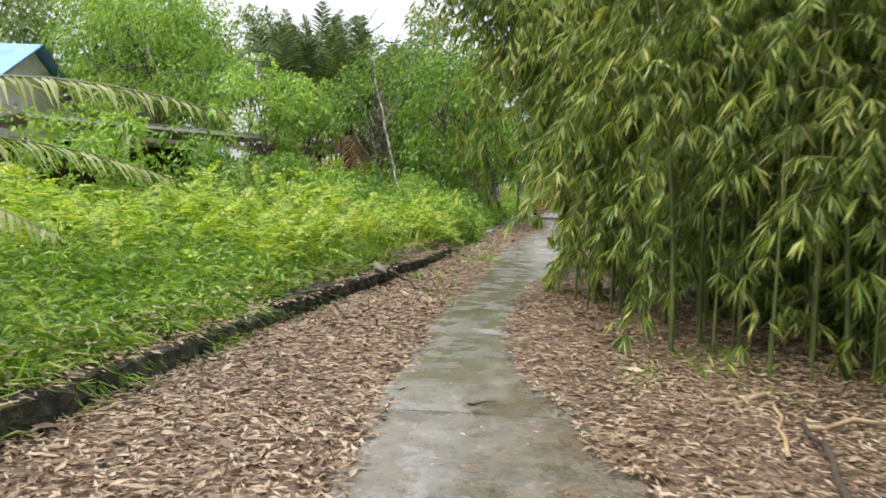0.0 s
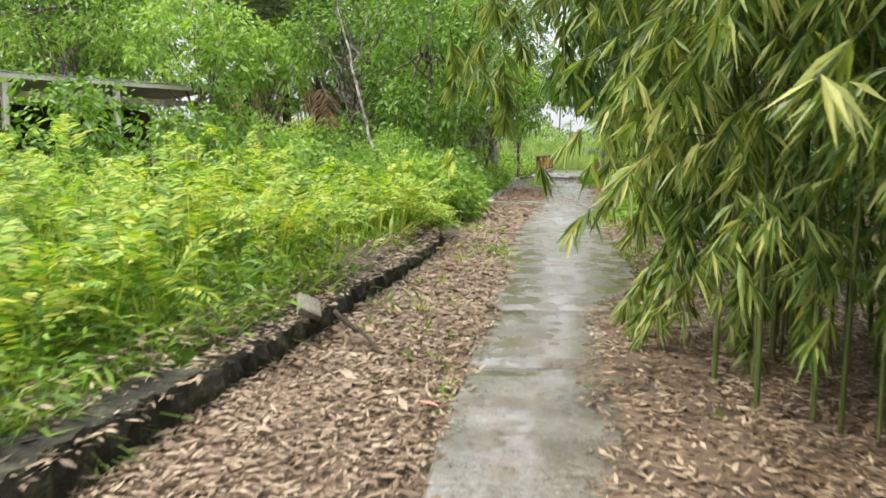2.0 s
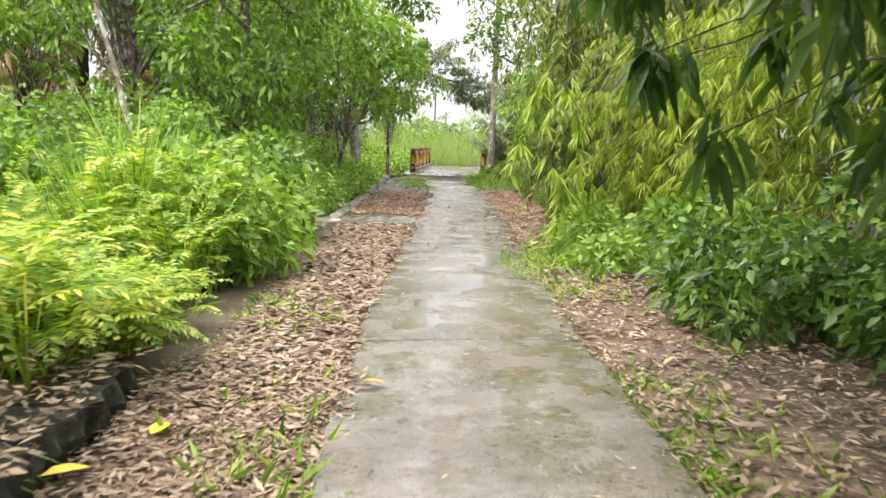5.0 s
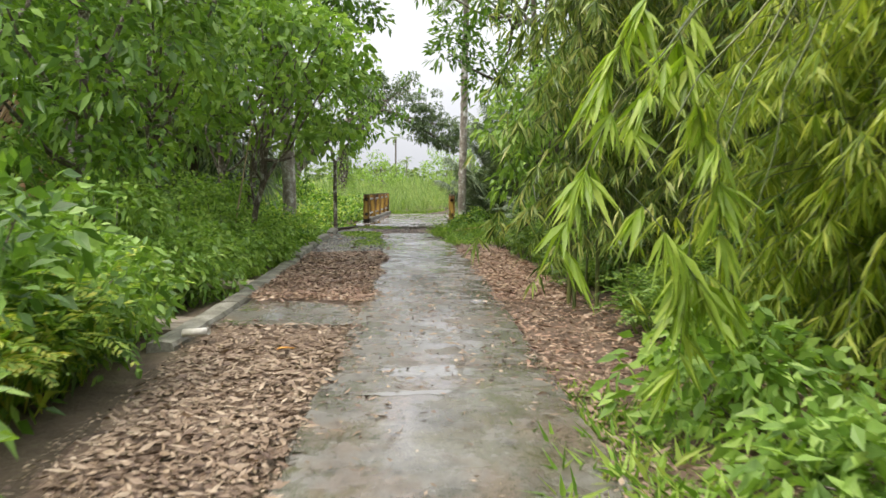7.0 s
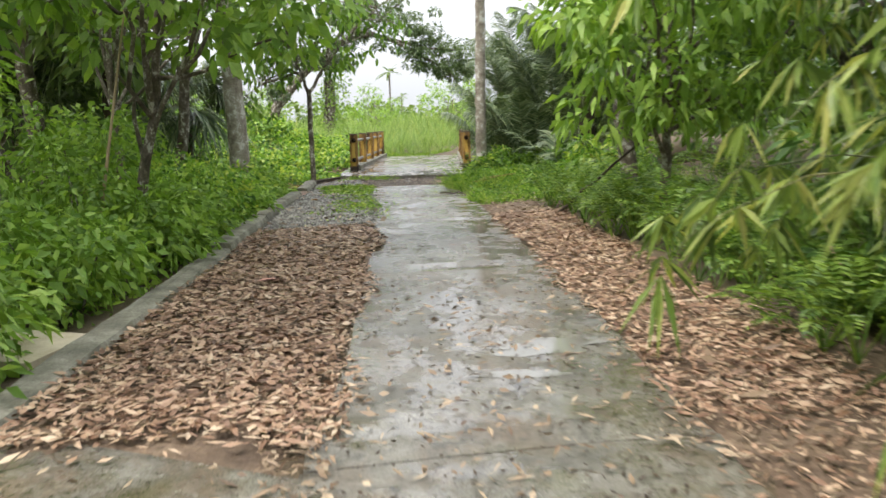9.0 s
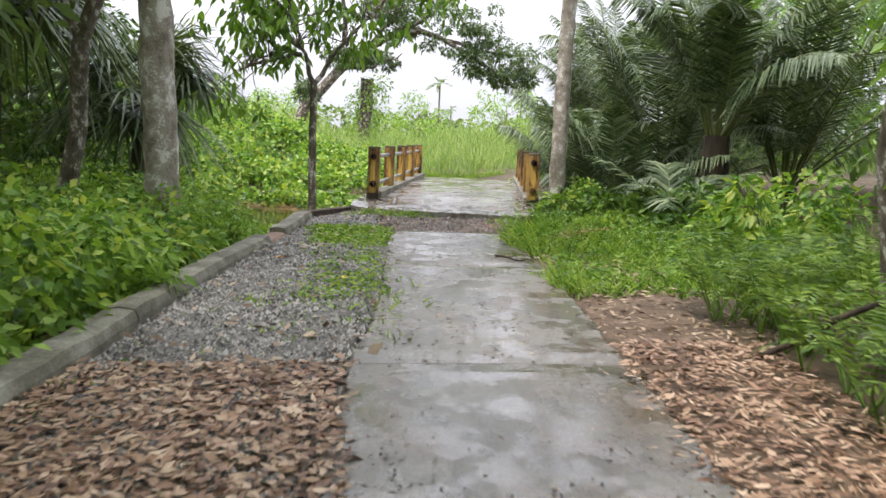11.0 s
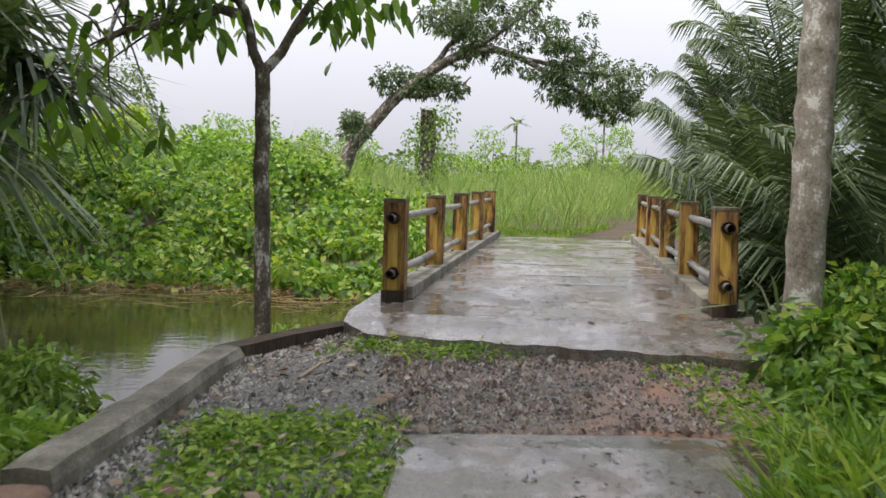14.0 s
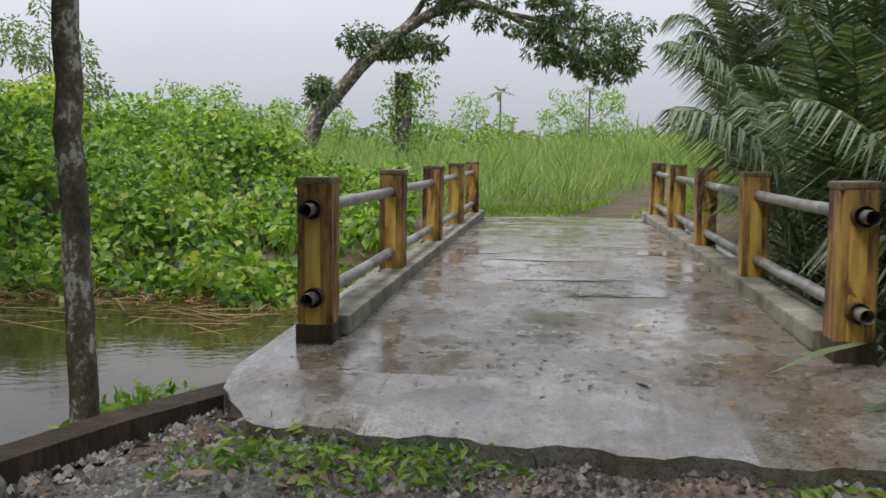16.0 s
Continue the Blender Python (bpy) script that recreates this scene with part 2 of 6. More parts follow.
M_WALL = rough_material("limewashed_wall", [(0.3, (0.4, 0.37, 0.32)), (0.7, (0.62, 0.6, 0.55))], 2, 40, 0.9, 0.3)
M_WOOD = rough_material("weathered_wood", [(0.3, (0.1, 0.08, 0.06)), (0.6, (0.25, 0.21, 0.16)), (0.8, (0.4, 0.36, 0.3))], 6, 60, 0.85, 0.5, (1, 1, 0.2))
M_PALEWOOD = rough_material("pale_board", [(0.3, (0.42, 0.35, 0.24)), (0.7, (0.6, 0.53, 0.4))], 4, 60, 0.8, 0.3)
M_DARK = rough_material("dark_thatch", [(0.3, (0.02, 0.016, 0.012)), (0.7, (0.09, 0.065, 0.045))], 8, 60, 0.95, 0.8, (1, 1, 0.2), depth=0.03)

L_GRASS = leaf_material("grass_blades", [(0.045, 0.1, 0.015), (0.105, 0.2, 0.028), (0.19, 0.3, 0.05), (0.3, 0.35, 0.1)], 0.5, 0.4)
L_TALL = leaf_material("tall_reed_grass", [(0.08, 0.14, 0.04), (0.14, 0.225, 0.065), (0.21, 0.3, 0.095), (0.3, 0.34, 0.15)], 0.55, 0.35)
L_FERN = leaf_material("fern_fronds", [(0.05, 0.11, 0.016), (0.14, 0.25, 0.035), (0.27, 0.37, 0.065), (0.42, 0.4, 0.09)], 0.45, 0.4, 0.45)
# darker copy of the fern colours: shade under the bamboo put into the palette
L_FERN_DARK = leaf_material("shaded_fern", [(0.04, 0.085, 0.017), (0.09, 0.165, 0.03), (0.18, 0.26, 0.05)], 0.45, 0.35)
L_BAMBOO = leaf_material("bamboo_leaves", [(0.035, 0.065, 0.014), (0.095, 0.15, 0.032), (0.19, 0.25, 0.065), (0.34, 0.34, 0.12)], 0.36, 0.36, 0.5)
L_BAMBOO_PALE = leaf_material("young_bamboo_leaves", [(0.13, 0.2, 0.03), (0.22, 0.31, 0.05), (0.33, 0.4, 0.08)], 0.42, 0.45)
L_YELLOW = leaf_material("yellow_green_leaves", [(0.1, 0.16, 0.025), (0.2, 0.265, 0.04), (0.34, 0.37, 0.07)], 0.45, 0.45)
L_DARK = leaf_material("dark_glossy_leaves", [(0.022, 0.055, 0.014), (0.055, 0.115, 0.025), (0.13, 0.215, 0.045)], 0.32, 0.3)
L_MID = leaf_material("broad_leaves", [(0.04, 0.09, 0.017), (0.09, 0.175, 0.03), (0.175, 0.285, 0.055)], 0.4, 0.35)
L_LIGHT = leaf_material("light_green_leaves", [(0.08, 0.15, 0.03), (0.16, 0.27, 0.055), (0.27, 0.38, 0.1)], 0.45, 0.4)
L_VINE = leaf_material("creeper_leaves", [(0.03, 0.075, 0.016), (0.085, 0.175, 0.032), (0.17, 0.285, 0.05), (0.32, 0.36, 0.09)], 0.4, 0.4)
L_PALM = leaf_material("palm_leaflets", [(0.03, 0.055, 0.025), (0.082, 0.12, 0.062), (0.2, 0.24, 0.145)], 0.3, 0.22)
L_PALM_PALE = leaf_material("pale_palm_leaflets", [(0.1, 0.13, 0.035), (0.18, 0.21, 0.075), (0.3, 0.31, 0.15)], 0.4, 0.3)
L_DEAD = leaf_material("withered_fronds", [(0.12, 0.07, 0.035), (0.25, 0.16, 0.08), (0.36, 0.26, 0.15)], 0.7, 0.2)
L_GREY = leaf_material("grey_green_leaves", [(0.035, 0.06, 0.025), (0.075, 0.115, 0.05), (0.15, 0.2, 0.1)], 0.4, 0.3)
L_FAR = leaf_material("distant_foliage", [(0.06, 0.1, 0.035), (0.11, 0.17, 0.055), (0.18, 0.24, 0.09)], 0.6, 0.3)


def water_material():
    m, n, l, p = base_material("canal_water")
    g = n.new("ShaderNodeNewGeometry")
    w = noise_node(n, l, g.outputs["Position"], 1.5, 3)
    r = ramp_node(n, [(0.3, (0.035, 0.03, 0.012)), (0.7, (0.07, 0.055, 0.02))])
    l.new(w.outputs[0], r.inputs[0])
    l.new(r.outputs[0], p.inputs["Base Color"])
    p.inputs["Roughness"].default_value = 0.04
    p.inputs["IOR"].default_value = 1.33
    ripple = noise_node(n, l, g.outputs["Position"], 7, 2, 0.5, (1, 2, 1))
    bu = n.new("ShaderNodeBump")
    bu.inputs["Strength"].default_value = 0.08
    bu.inputs["Distance"].default_value = 0.02
    l.new(ripple.outputs[0], bu.inputs["Height"])
    l.new(bu.outputs[0], p.inputs["Normal"])
    return m


M_WATER = water_material()


# ---- mesh helpers ----
def mesh_of(name, verts, faces, material, smooth=False):
    """A mesh from a vertex array and a face array, all faces with the same number of corners."""
    verts = np.asarray(verts, dtype=np.float32).reshape(-1, 3)
    faces = np.asarray(faces, dtype=np.int32)
    me = bpy.data.meshes.new(name)
    k = faces.shape[1]
    me.vertices.add(len(verts))
    me.vertices.foreach_set("co", verts.ravel())
    me.loops.add(faces.size)
    me.loops.foreach_set("vertex_index", faces.ravel())
    me.polygons.add(len(faces))
    me.polygons.foreach_set("loop_start", np.arange(0, faces.size, k, dtype=np.int32))
    me.polygons.foreach_set("use_smooth", np.full(len(faces), smooth))
    me.update(calc_edges=True)
    me.materials.append(material)
    return me


def put_mesh(name, me, parent=None, label=""):
    ob = new(name, me)
    if parent:
        ob.parent = parent
    if label:
        ob["label"] = label
    return ob


def part(name, bm, material, parent, label="", smooth=False):
    me = bpy.data.meshes.new(name)
    bm.to_mesh(me)
    bm.free()
    me.materials.append(material)
    if smooth:
        me.polygons.foreach_set("use_smooth", np.ones(len(me.polygons), bool))
    return put_mesh(name, me, parent, label)


def base_at(name, x, y, z=0.0, turn=0.0):
    ob = new(name)
    ob.matrix_basis = pose(x, y, z, 0, 0, turn)
    ob.empty_display_size = 0.2
    return ob


def unit(v):
    return v / np.maximum(np.linalg.norm(v, axis=-1, keepdims=True), 1e-9)


class Blades:
    """Collects leaves, blades and leaflets as narrow bent strips, and makes one mesh of them."""

    def __init__(self):
        self.v, self.f, self.count = [], [], 0

    def add(self, p, d, length, width, normal=None, profile=((0, 0.25), (0.35, 1), (0.7, 0.72), (1, 0.04)), droop=0.0, fold=0.0):
        p, d = np.atleast_2d(p).astype(float), unit(np.atleast_2d(d).astype(float))
        n = len(p)
        length = np.broadcast_to(length, n)[:, None]
        width = np.broadcast_to(width, n)[:, None] / 2
        droop = np.broadcast_to(droop, n)[:, None]
        if normal is None:
            normal = np.tile([0.0, 0, 1], (n, 1)) + rng.normal(0, 0.45, (n, 3))
        s = unit(np.cross(d, np.broadcast_to(normal, (n, 3))))
        up = np.cross(s, d)
        if profile is DIAMOND:
            tip = p + d * length - np.array([0, 0, 1.0]) * droop * length
            mid = p + d * length * 0.45 - np.array([0, 0, 1.0]) * droop * length * 0.2
            v = np.stack([p, mid - s * width, tip, mid + s * width], axis=1)
            self.v.append(v.reshape(-1, 3))
            self.f.append(np.arange(n * 4).reshape(n, 4) + self.count)
            self.count += n * 4
            return
        rows = []
        for a, w in profile:
            c = p + d * length * a
            c = c - np.array([0, 0, 1.0]) * droop * length * a * a
            if fold:
                rows += [c - s * width * w + up * width * w * fold, c, c + s * width * w + up * width * w * fold]
            else:
                rows += [c - s * width * w, c + s * width * w]
        k = 3 if fold else 2
        m = len(profile)
        v = np.stack(rows, axis=1)
        quads = []
        for i in range(m - 1):
            for j in range(k - 1):
                quads.append([i * k + j, i * k + j + 1, (i + 1) * k + j + 1, (i + 1) * k + j])
        q = np.array(quads)[None] + (np.arange(n) * m * k)[:, None, None] + self.count
        self.v.append(v.reshape(-1, 3))
        self.f.append(q.reshape(-1, 4))
        self.count += n * m * k

    def mesh(self, name, material, smooth=False):
        return mesh_of(name, np.concatenate(self.v), np.concatenate(self.f), material, smooth)


DIAMOND = ((0, 0.12), (0.45, 1), (1, 0.03))
LANCE = ((0, 0.2), (0.42, 1), (1, 0.03))
LANCE_FINE = ((0, 0.2), (0.25, 0.9), (0.6, 0.8), (1, 0.03))
OVAL = ((0, 0.15), (0.3, 0.9), (0.65, 0.9), (0.9, 0.4), (1, 0.03))
BLADE = ((0, 0.7), (0.5, 0.9), (1, 0.03))


def tube_arrays(points, radii, sides=8, first=0):
    pts = np.asarray(points, float)
    rad = np.broadcast_to(radii, len(pts))
    tan = unit(np.gradient(pts, axis=0))
    ref = np.array([0.31, 0.95, 0.05]) if abs(tan[0][1]) < 0.9 else np.array([1.0, 0, 0.1])
    a = unit(np.cross(tan, ref))
    b = np.cross(tan, a)
    ang = np.linspace(0, 2 * np.pi, sides, endpoint=False)
    ring = a[:, None] * np.cos(ang)[None, :, None] + b[:, None] * np.sin(ang)[None, :, None]
    v = pts[:, None] + ring * rad[:, None, None]
    f = []
    for i in range(len(pts) - 1):
        for j in range(sides):
            f.append([i * sides + j, i * sides + (j + 1) % sides, (i + 1) * sides + (j + 1) % sides, (i + 1) * sides + j])
    return v.reshape(-1, 3), np.array(f) + first


class Tubes:
    def __init__(self):
        self.v, self.f, self.count = [], [], 0

    def add(self, points, radii, sides=8):
        v, f = tube_arrays(points, radii, sides, self.count)
        self.v.append(v)
        self.f.append(f)
        self.count += len(v)

    def mesh(self, name, material):
        return mesh_of(name, np.concatenate(self.v), np.concatenate(self.f), material, True)


def bent(p0, p1, sag=0.0, n=8, wobble=0.0):
    """Points from p0 to p1, bowed upwards in the middle by -sag, with a slight waver."""
    p0, p1 = np.array(p0, float), np.array(p1, float)
    t = np.linspace(0, 1, n)[:, None]
    pts = p0 + (p1 - p0) * t
    pts[:, 2] -= (4 * sag * t * (1 - t))[:, 0]
    if wobble:
        pts[1:-1] += rng.normal(0, wobble, (n - 2, 3))
    return pts


# ---- plan ----
CENTRE_Y = np.array([-4, 4, 6.5, 10.5, 16.75, 20.4, 25.0, 29.5, 31.6, 36.5, 40.4, 44])
CENTRE_X = np.array([0.95, 1.03, 1.09, 1.36, 1.98, 2.36, 3.02, 3.7, 3.98, 4.54, 4.83, 5.0])
HALF = 0.72


def centre(y):
    return np.interp(y, CENTRE_Y, CENTRE_X)


KERB_A_Y = np.array([-4, 5, 7.5, 10.3, 13.8, 16.6, 18.6])
KERB_A_X = np.array([-2.5, -1.38, -1.08, -0.68, -0.13, 0.34, 0.5])
KERB_B_Y = np.array([25.9, 28, 33, 37.2, 39.7, 41.9])
KERB_B_X = np.array([1.24, 1.56, 2.14, 2.58, 2.93, 3.12])


def edge_left(y):
    """The inner face of the kerbs on the left side, and the rough line between them."""
    ys = np.concatenate([KERB_A_Y, KERB_B_Y, [43.2]])
    xs = np.concatenate([KERB_A_X, KERB_B_X, [3.8]])
    return np.interp(y, ys, xs)


BRIDGE = np.array([3.95, 43.0])
BA = radians(10.5)
BU = np.array([math.sin(BA), math.cos(BA)])
BN = np.array([math.cos(BA), -math.sin(BA)])


def bridge_point(s, w, z=0.0):
    q = BRIDGE + BU * s + BN * w
    return (q[0], q[1], z)


def smooth01(a, b, v):
    t = np.clip((v - a) / (b - a), 0, 1)
    return t * t * (3 - 2 * t)


def ground_height(x, y):
    x, y = np.asarray(x, float), np.asarray(y, float)
    z = np.zeros(np.broadcast(x, y).shape)
    left = edge_left(y) - x
    z = z + 0.2 * smooth01(0.15, 0.35, left) * smooth01(19.5, 17.5, y)
    z = z - 0.12 * smooth01(0.2, 0.8, left) * smooth01(24, 26, y)
    right = x - centre(y) - HALF
    z = z + 0.12 * smooth01(0.8, 3.0, right) + 0.4 * smooth01(3, 9, right)
    # the canal crosses under the bridge and widens to the left of the kerb
    s = (x - BRIDGE[0]) * BU[0] + (y - BRIDGE[1]) * BU[1]
    canal = smooth01(-0.4, 0.5, s) * smooth01(5.6, 4.2, s)
    pond = smooth01(0.15, 0.7, left) * smooth01(39.9, 41.6, y) * smooth01(49.0, 47.8, y)
    cut = np.maximum(canal, pond)
    z = z * (1 - cut) - 1.0 * cut
    z = z + 0.07 * smooth01(40.6, 42.2, y) * smooth01(0.4, -0.3, s) * smooth01(3.2, 3.9, x)
    far = smooth01(5.6, 9.0, s)
    z = z + far * (0.14 + 0.35 * smooth01(10, 40, s))
    bank = smooth01(48.6, 54.0, y) * smooth01(4.2, 1.0, x)
    z = z + bank * 0.55
    z = z + 0.02 * np.sin(x * 2.1 + 0.7 * y) * np.cos(y * 1.7 - x)
    return z - 0.012


def ground_z(x, y):
    return float(ground_height(np.array(x), np.array(y)))


# ---- ground ----
gx = np.concatenate([-np.geomspace(420, 13, 16), np.arange(-12, 16.01, 0.28), np.geomspace(17, 420, 16)])
gy = np.concatenate([-np.geomspace(420, 6, 12), np.arange(-5, 58.01, 0.28), np.geomspace(59, 800, 22)])
GX, GY = np.meshgrid(gx, gy)
GZ = ground_height(GX, GY)
cols, rows_n = len(gx), len(gy)
ii = (np.arange(rows_n - 1)[:, None] * cols + np.arange(cols - 1)[None]).ravel()
gm_faces = np.stack([ii, ii + 1, ii + cols + 1, ii + cols], axis=1)
M_GROUND = rough_material("forest_floor", [(0.25, (0.04, 0.03, 0.017)), (0.5, (0.09, 0.065, 0.04)), (0.66, (0.13, 0.1, 0.06)), (0.8, (0.09, 0.12, 0.035))], 1.6, 40, 0.9, 0.8, depth=0.04)
ground = put_mesh("ground", mesh_of("ground", np.stack([GX, GY, GZ], -1), gm_faces, M_GROUND, True))
tagged(ground, "damp brown earth strewn with dead leaves and weeds", "ground", kind="structure")

wv = [(-60, 36, -0.34), (60, 36, -0.34), (60, 60, -0.34), (-60, 60, -0.34)]
canal_water = put_mesh("water", mesh_of("water", wv, [[0, 1, 2, 3]], M_WATER))
tagged(canal_water, "still brown canal water reflecting the pale sky", "water", kind="structure")


# ---- footpath of cast concrete slabs ----
def path_slab(y0, y1, half_l, half_r, top=0.035, name="slab"):
    n = max(6, int((y1 - y0) / 0.18))
    ys = np.linspace(y0 + 0.005, y1 - 0.005, n)
    prof = []
    for i, y in enumerate(ys):
        wl_ = half_l + rng.normal(0, 0.012)
        wr_ = half_r + rng.normal(0, 0.012)
        c = centre(y)
        inset = 0.012 if i in (0, n - 1) else 0.0
        dz = top + 0.006 * math.sin(y * 1.9)
        prof.append([(c - wl_, y, -0.1), (c - wl_, y, dz - 0.015), (c - wl_ + 0.02, y, dz - inset),
                     (c - wl_ * 0.4, y, dz + 0.008 - inset), (c + wr_ * 0.4, y, dz + 0.008 - inset),
                     (c + wr_ - 0.02, y, dz - inset), (c + wr_, y, dz - 0.015), (c + wr_, y, -0.1)])
    v = np.array(prof).reshape(-1, 3)
    f = []
    for i in range(n - 1):
        for j in range(7):
            f.append([i * 8 + j, i * 8 + j + 1, (i + 1) * 8 + j + 1, (i + 1) * 8 + j])
    for e in (0, (n - 1) * 8):
        f += [[e, e + 1, e + 6, e + 7], [e + 1, e + 2, e + 5, e + 6], [e + 2, e + 3, e + 4, e + 5]]
    return put_mesh(name, mesh_of(name, v, f, M_PATH), footpath)


footpath = tagged(base_at("footpath", 0, 0), "narrow worn grey concrete footpath, wet in places", "path", kind="structure")
cuts = [-4, -1, 2.4, 4.95, 6.6, 9.3, 12.0, 13.75, 16.4, 19.6, 22.3, 25.05, 27.9, 31.5, 34.6, 37.8, 40.45]
for a, b in zip(cuts, cuts[1:]):
    path_slab(a, b, HALF, HALF)

# ---- kerbs ----


def kerb_block(ys, xs, width, height, material, name, parent, rough=0.02, base=-0.2):
    v, f = [], []
    n = len(ys)
    for i, (y, x) in enumerate(zip(ys, xs)):
        r = rng.normal(0, rough, 6) * 0.6
        x = x + rough * 0.8 * math.sin(y * 5.3 + 1.7 * math.sin(y * 2.1))
        v += [(x + r[0] * 0.5, y, base), (x + r[1], y, height * 0.5), (x - 0.02 + r[2], y, height + r[3] * 0.6),
              (x - width * 0.5, y, height + 0.01 + r[5] * 0.5), (x - width + 0.02 + r[4], y, height + r[3] * 0.4), (x - width, y, base)]
    for i in range(n - 1):
        for j in range(5):
            f.append([i * 6 + j, (i + 1) * 6 + j, (i + 1) * 6 + j + 1, i * 6 + j + 1])
    for e in (0, (n - 1) * 6):
        f += [[e, e + 1, e + 4, e + 5], [e + 1, e + 2, e + 3, e + 4]]
    return put_mesh(name, mesh_of(name, v, f, material), parent)


stone_kerb = tagged(base_at("stone_kerb", 0, 0), "low blackened mossy retaining kerb beside the leaf-strewn verge", "kerb", kind="structure")
edges_a = [-4, -1.5, 1, 3.2, 5.4, 7.3, 9.4, 11.2, 12.9, 14.6, 16.3, 18.6]
for a, b in zip(edges_a, edges_a[1:]):
    ys = np.linspace(a + 0.004, b - 0.004, 40)
    kerb_block(ys, np.interp(ys, KERB_A_Y, KERB_A_X), 0.34, 0.17 + rng.normal(0, 0.015), M_KERB_OLD, "kerb_stone", stone_kerb, 0.03)
concrete_kerb = tagged(base_at("concrete_kerb", 0, 0), "low grey concrete kerb stained with moss along the canal side", "kerb", kind="structure")
edges_b = [25.9, 28.0, 30.2, 33.0, 35.4, 37.4, 39.0, 39.75, 41.9]
for a, b in zip(edges_b, edges_b[1:]):
    ys = np.linspace(a + 0.008, b - 0.008, 14)
    kerb_block(ys, np.interp(ys, KERB_B_Y, KERB_B_X), 0.21, 0.05 if a == 39.0 else (0.06 if a < 33 else 0.11) + rng.normal(0, 0.006), M_RED if a == 39.0 else M_KERB, "kerb_block", concrete_kerb, 0.008, -0.6 if a > 36 else -0.2)


# ---- plants ----
def in_area(n, x0, x1, y0, y1):
    return np.stack([rng.uniform(x0, x1, n), rng.uniform(y0, y1, n)], 1)


def on_ground(xy, lift=0.0):
    return np.concatenate([xy, (ground_height(xy[:, 0], xy[:, 1]) + lift)[:, None]], 1)


def random_dirs(n, up_min=0.0, up_max=1.0):
    a = rng.uniform(0, 2 * np.pi, n)
    z = rng.uniform(up_min, up_max, n)
    r = np.sqrt(np.maximum(0, 1 - z * z))
    return np.stack([np.cos(a) * r, np.sin(a) * r, z], 1)


def tufts(bl, xy, height, width, spread=0.5, droop=0.5, per=5):
    p = np.repeat(on_ground(xy), per, axis=0) + np.concatenate([rng.normal(0, 0.04, (len(xy) * per, 2)), np.full((len(xy) * per, 1), -0.02)], 1)
    d = random_dirs(len(p), 0.0, 1.0) * np.array([spread, spread, 0]) + np.array([0, 0, 1.0])
    bl.add(p, d, height * mounds(p[:, 0], p[:, 1]) * rng.uniform(0.55, 1.15, len(p)), width * rng.uniform(0.7, 1.3, len(p)), random_dirs(len(p), -1, 1), DIAMOND, droop * rng.uniform(0.3, 1.2, len(p)))


def grass_patch(name, label, xy, height, width, material, spread=0.5, droop=0.5, per=5):
    bl = Blades()
    tufts(bl, xy, height, width, spread, droop, per)
    return tagged(put_mesh(name, bl.mesh(name, material)), label, "grass", kind="stuff")


def frond_points(base, d, length, arch, n=14):
    """A rachis that sets off along d and bends down by its own weight."""
    d = unit(np.array(d, float))
    t = np.linspace(0, 1, n)[:, None]
    return np.array(base) + d * length * t - np.array([0, 0, 1.0]) * arch * length * t ** 2


def add_frond(bl, tb, base, d, length, arch, leaflet, leaf_w, pairs=16, rachis=0.008, hang=0.25, rise=0.25, start=0.15, prof=DIAMOND, taper=0.7, sweep=(0.45, 0.8)):
    """A feather leaf: rachis with leaflets in two rows, shorter towards the tip."""
    pts = frond_points(base, d, length, arch, 12)
    if tb is not None:
        tb.add(pts, np.linspace(rachis, rachis * 0.25, len(pts)), 4)
    t = np.linspace(start, 1, pairs)
    at = np.stack([np.interp(t, np.linspace(0, 1, len(pts)), pts[:, k]) for k in range(3)], 1)
    tan = unit(np.gradient(pts, axis=0))
    tg = unit(np.stack([np.interp(t, np.linspace(0, 1, len(pts)), tan[:, k]) for k in range(3)], 1))
    side = unit(np.cross(tg, np.array([0, 0, 1.0])) + 1e-6)
    up = np.cross(side, tg)
    size = leaflet * np.sin(np.pi * (0.12 + 0.86 * (t - start) / (1 - start)) ** taper) ** 0.6
    for sgn in (-1, 1):
        dd = side * sgn + tg * rng.uniform(*sweep, (pairs, 1)) + up * rise + rng.normal(0, 0.08, (pairs, 3))
        bl.add(at, dd, np.maximum(size, leaflet * 0.2) * rng.uniform(0.85, 1.1, pairs), leaf_w, up + rng.normal(0, 0.25, (pairs, 3)), prof, hang)


def fern_bed(name, label, xy, height, material, fronds=5, pairs=11, scale=1.0):
    bl, tb = Blades(), Tubes()
    ground_pts = on_ground(xy)
    for p in ground_pts:
        h = height * rng.uniform(0.5, 1.2) * float(mounds(p[0], p[1])) * 1.15
        for _ in range(fronds):
            a = rng.uniform(0, 2 * np.pi)
            tilt = rng.uniform(0.25, 0.9)
            stalk_top = p + np.array([math.cos(a) * 0.12, math.sin(a) * 0.12, h * rng.uniform(0.35, 0.75)])
            add_frond(bl, None, stalk_top, (math.cos(a) * tilt, math.sin(a) * tilt, 0.8), rng.uniform(0.5, 0.85) * scale, rng.uniform(0.35, 0.8), 0.13 * scale, 0.026 * scale, pairs, hang=0.2, rise=0.05, start=0.04)
            bl.add(p[None], (stalk_top - p)[None], np.linalg.norm(stalk_top - p), 0.012, None, ((0, 1), (0.5, 1), (1, 0.8)))
    return tagged(put_mesh(name, bl.mesh(name, material)), label, "ferns", kind="stuff")


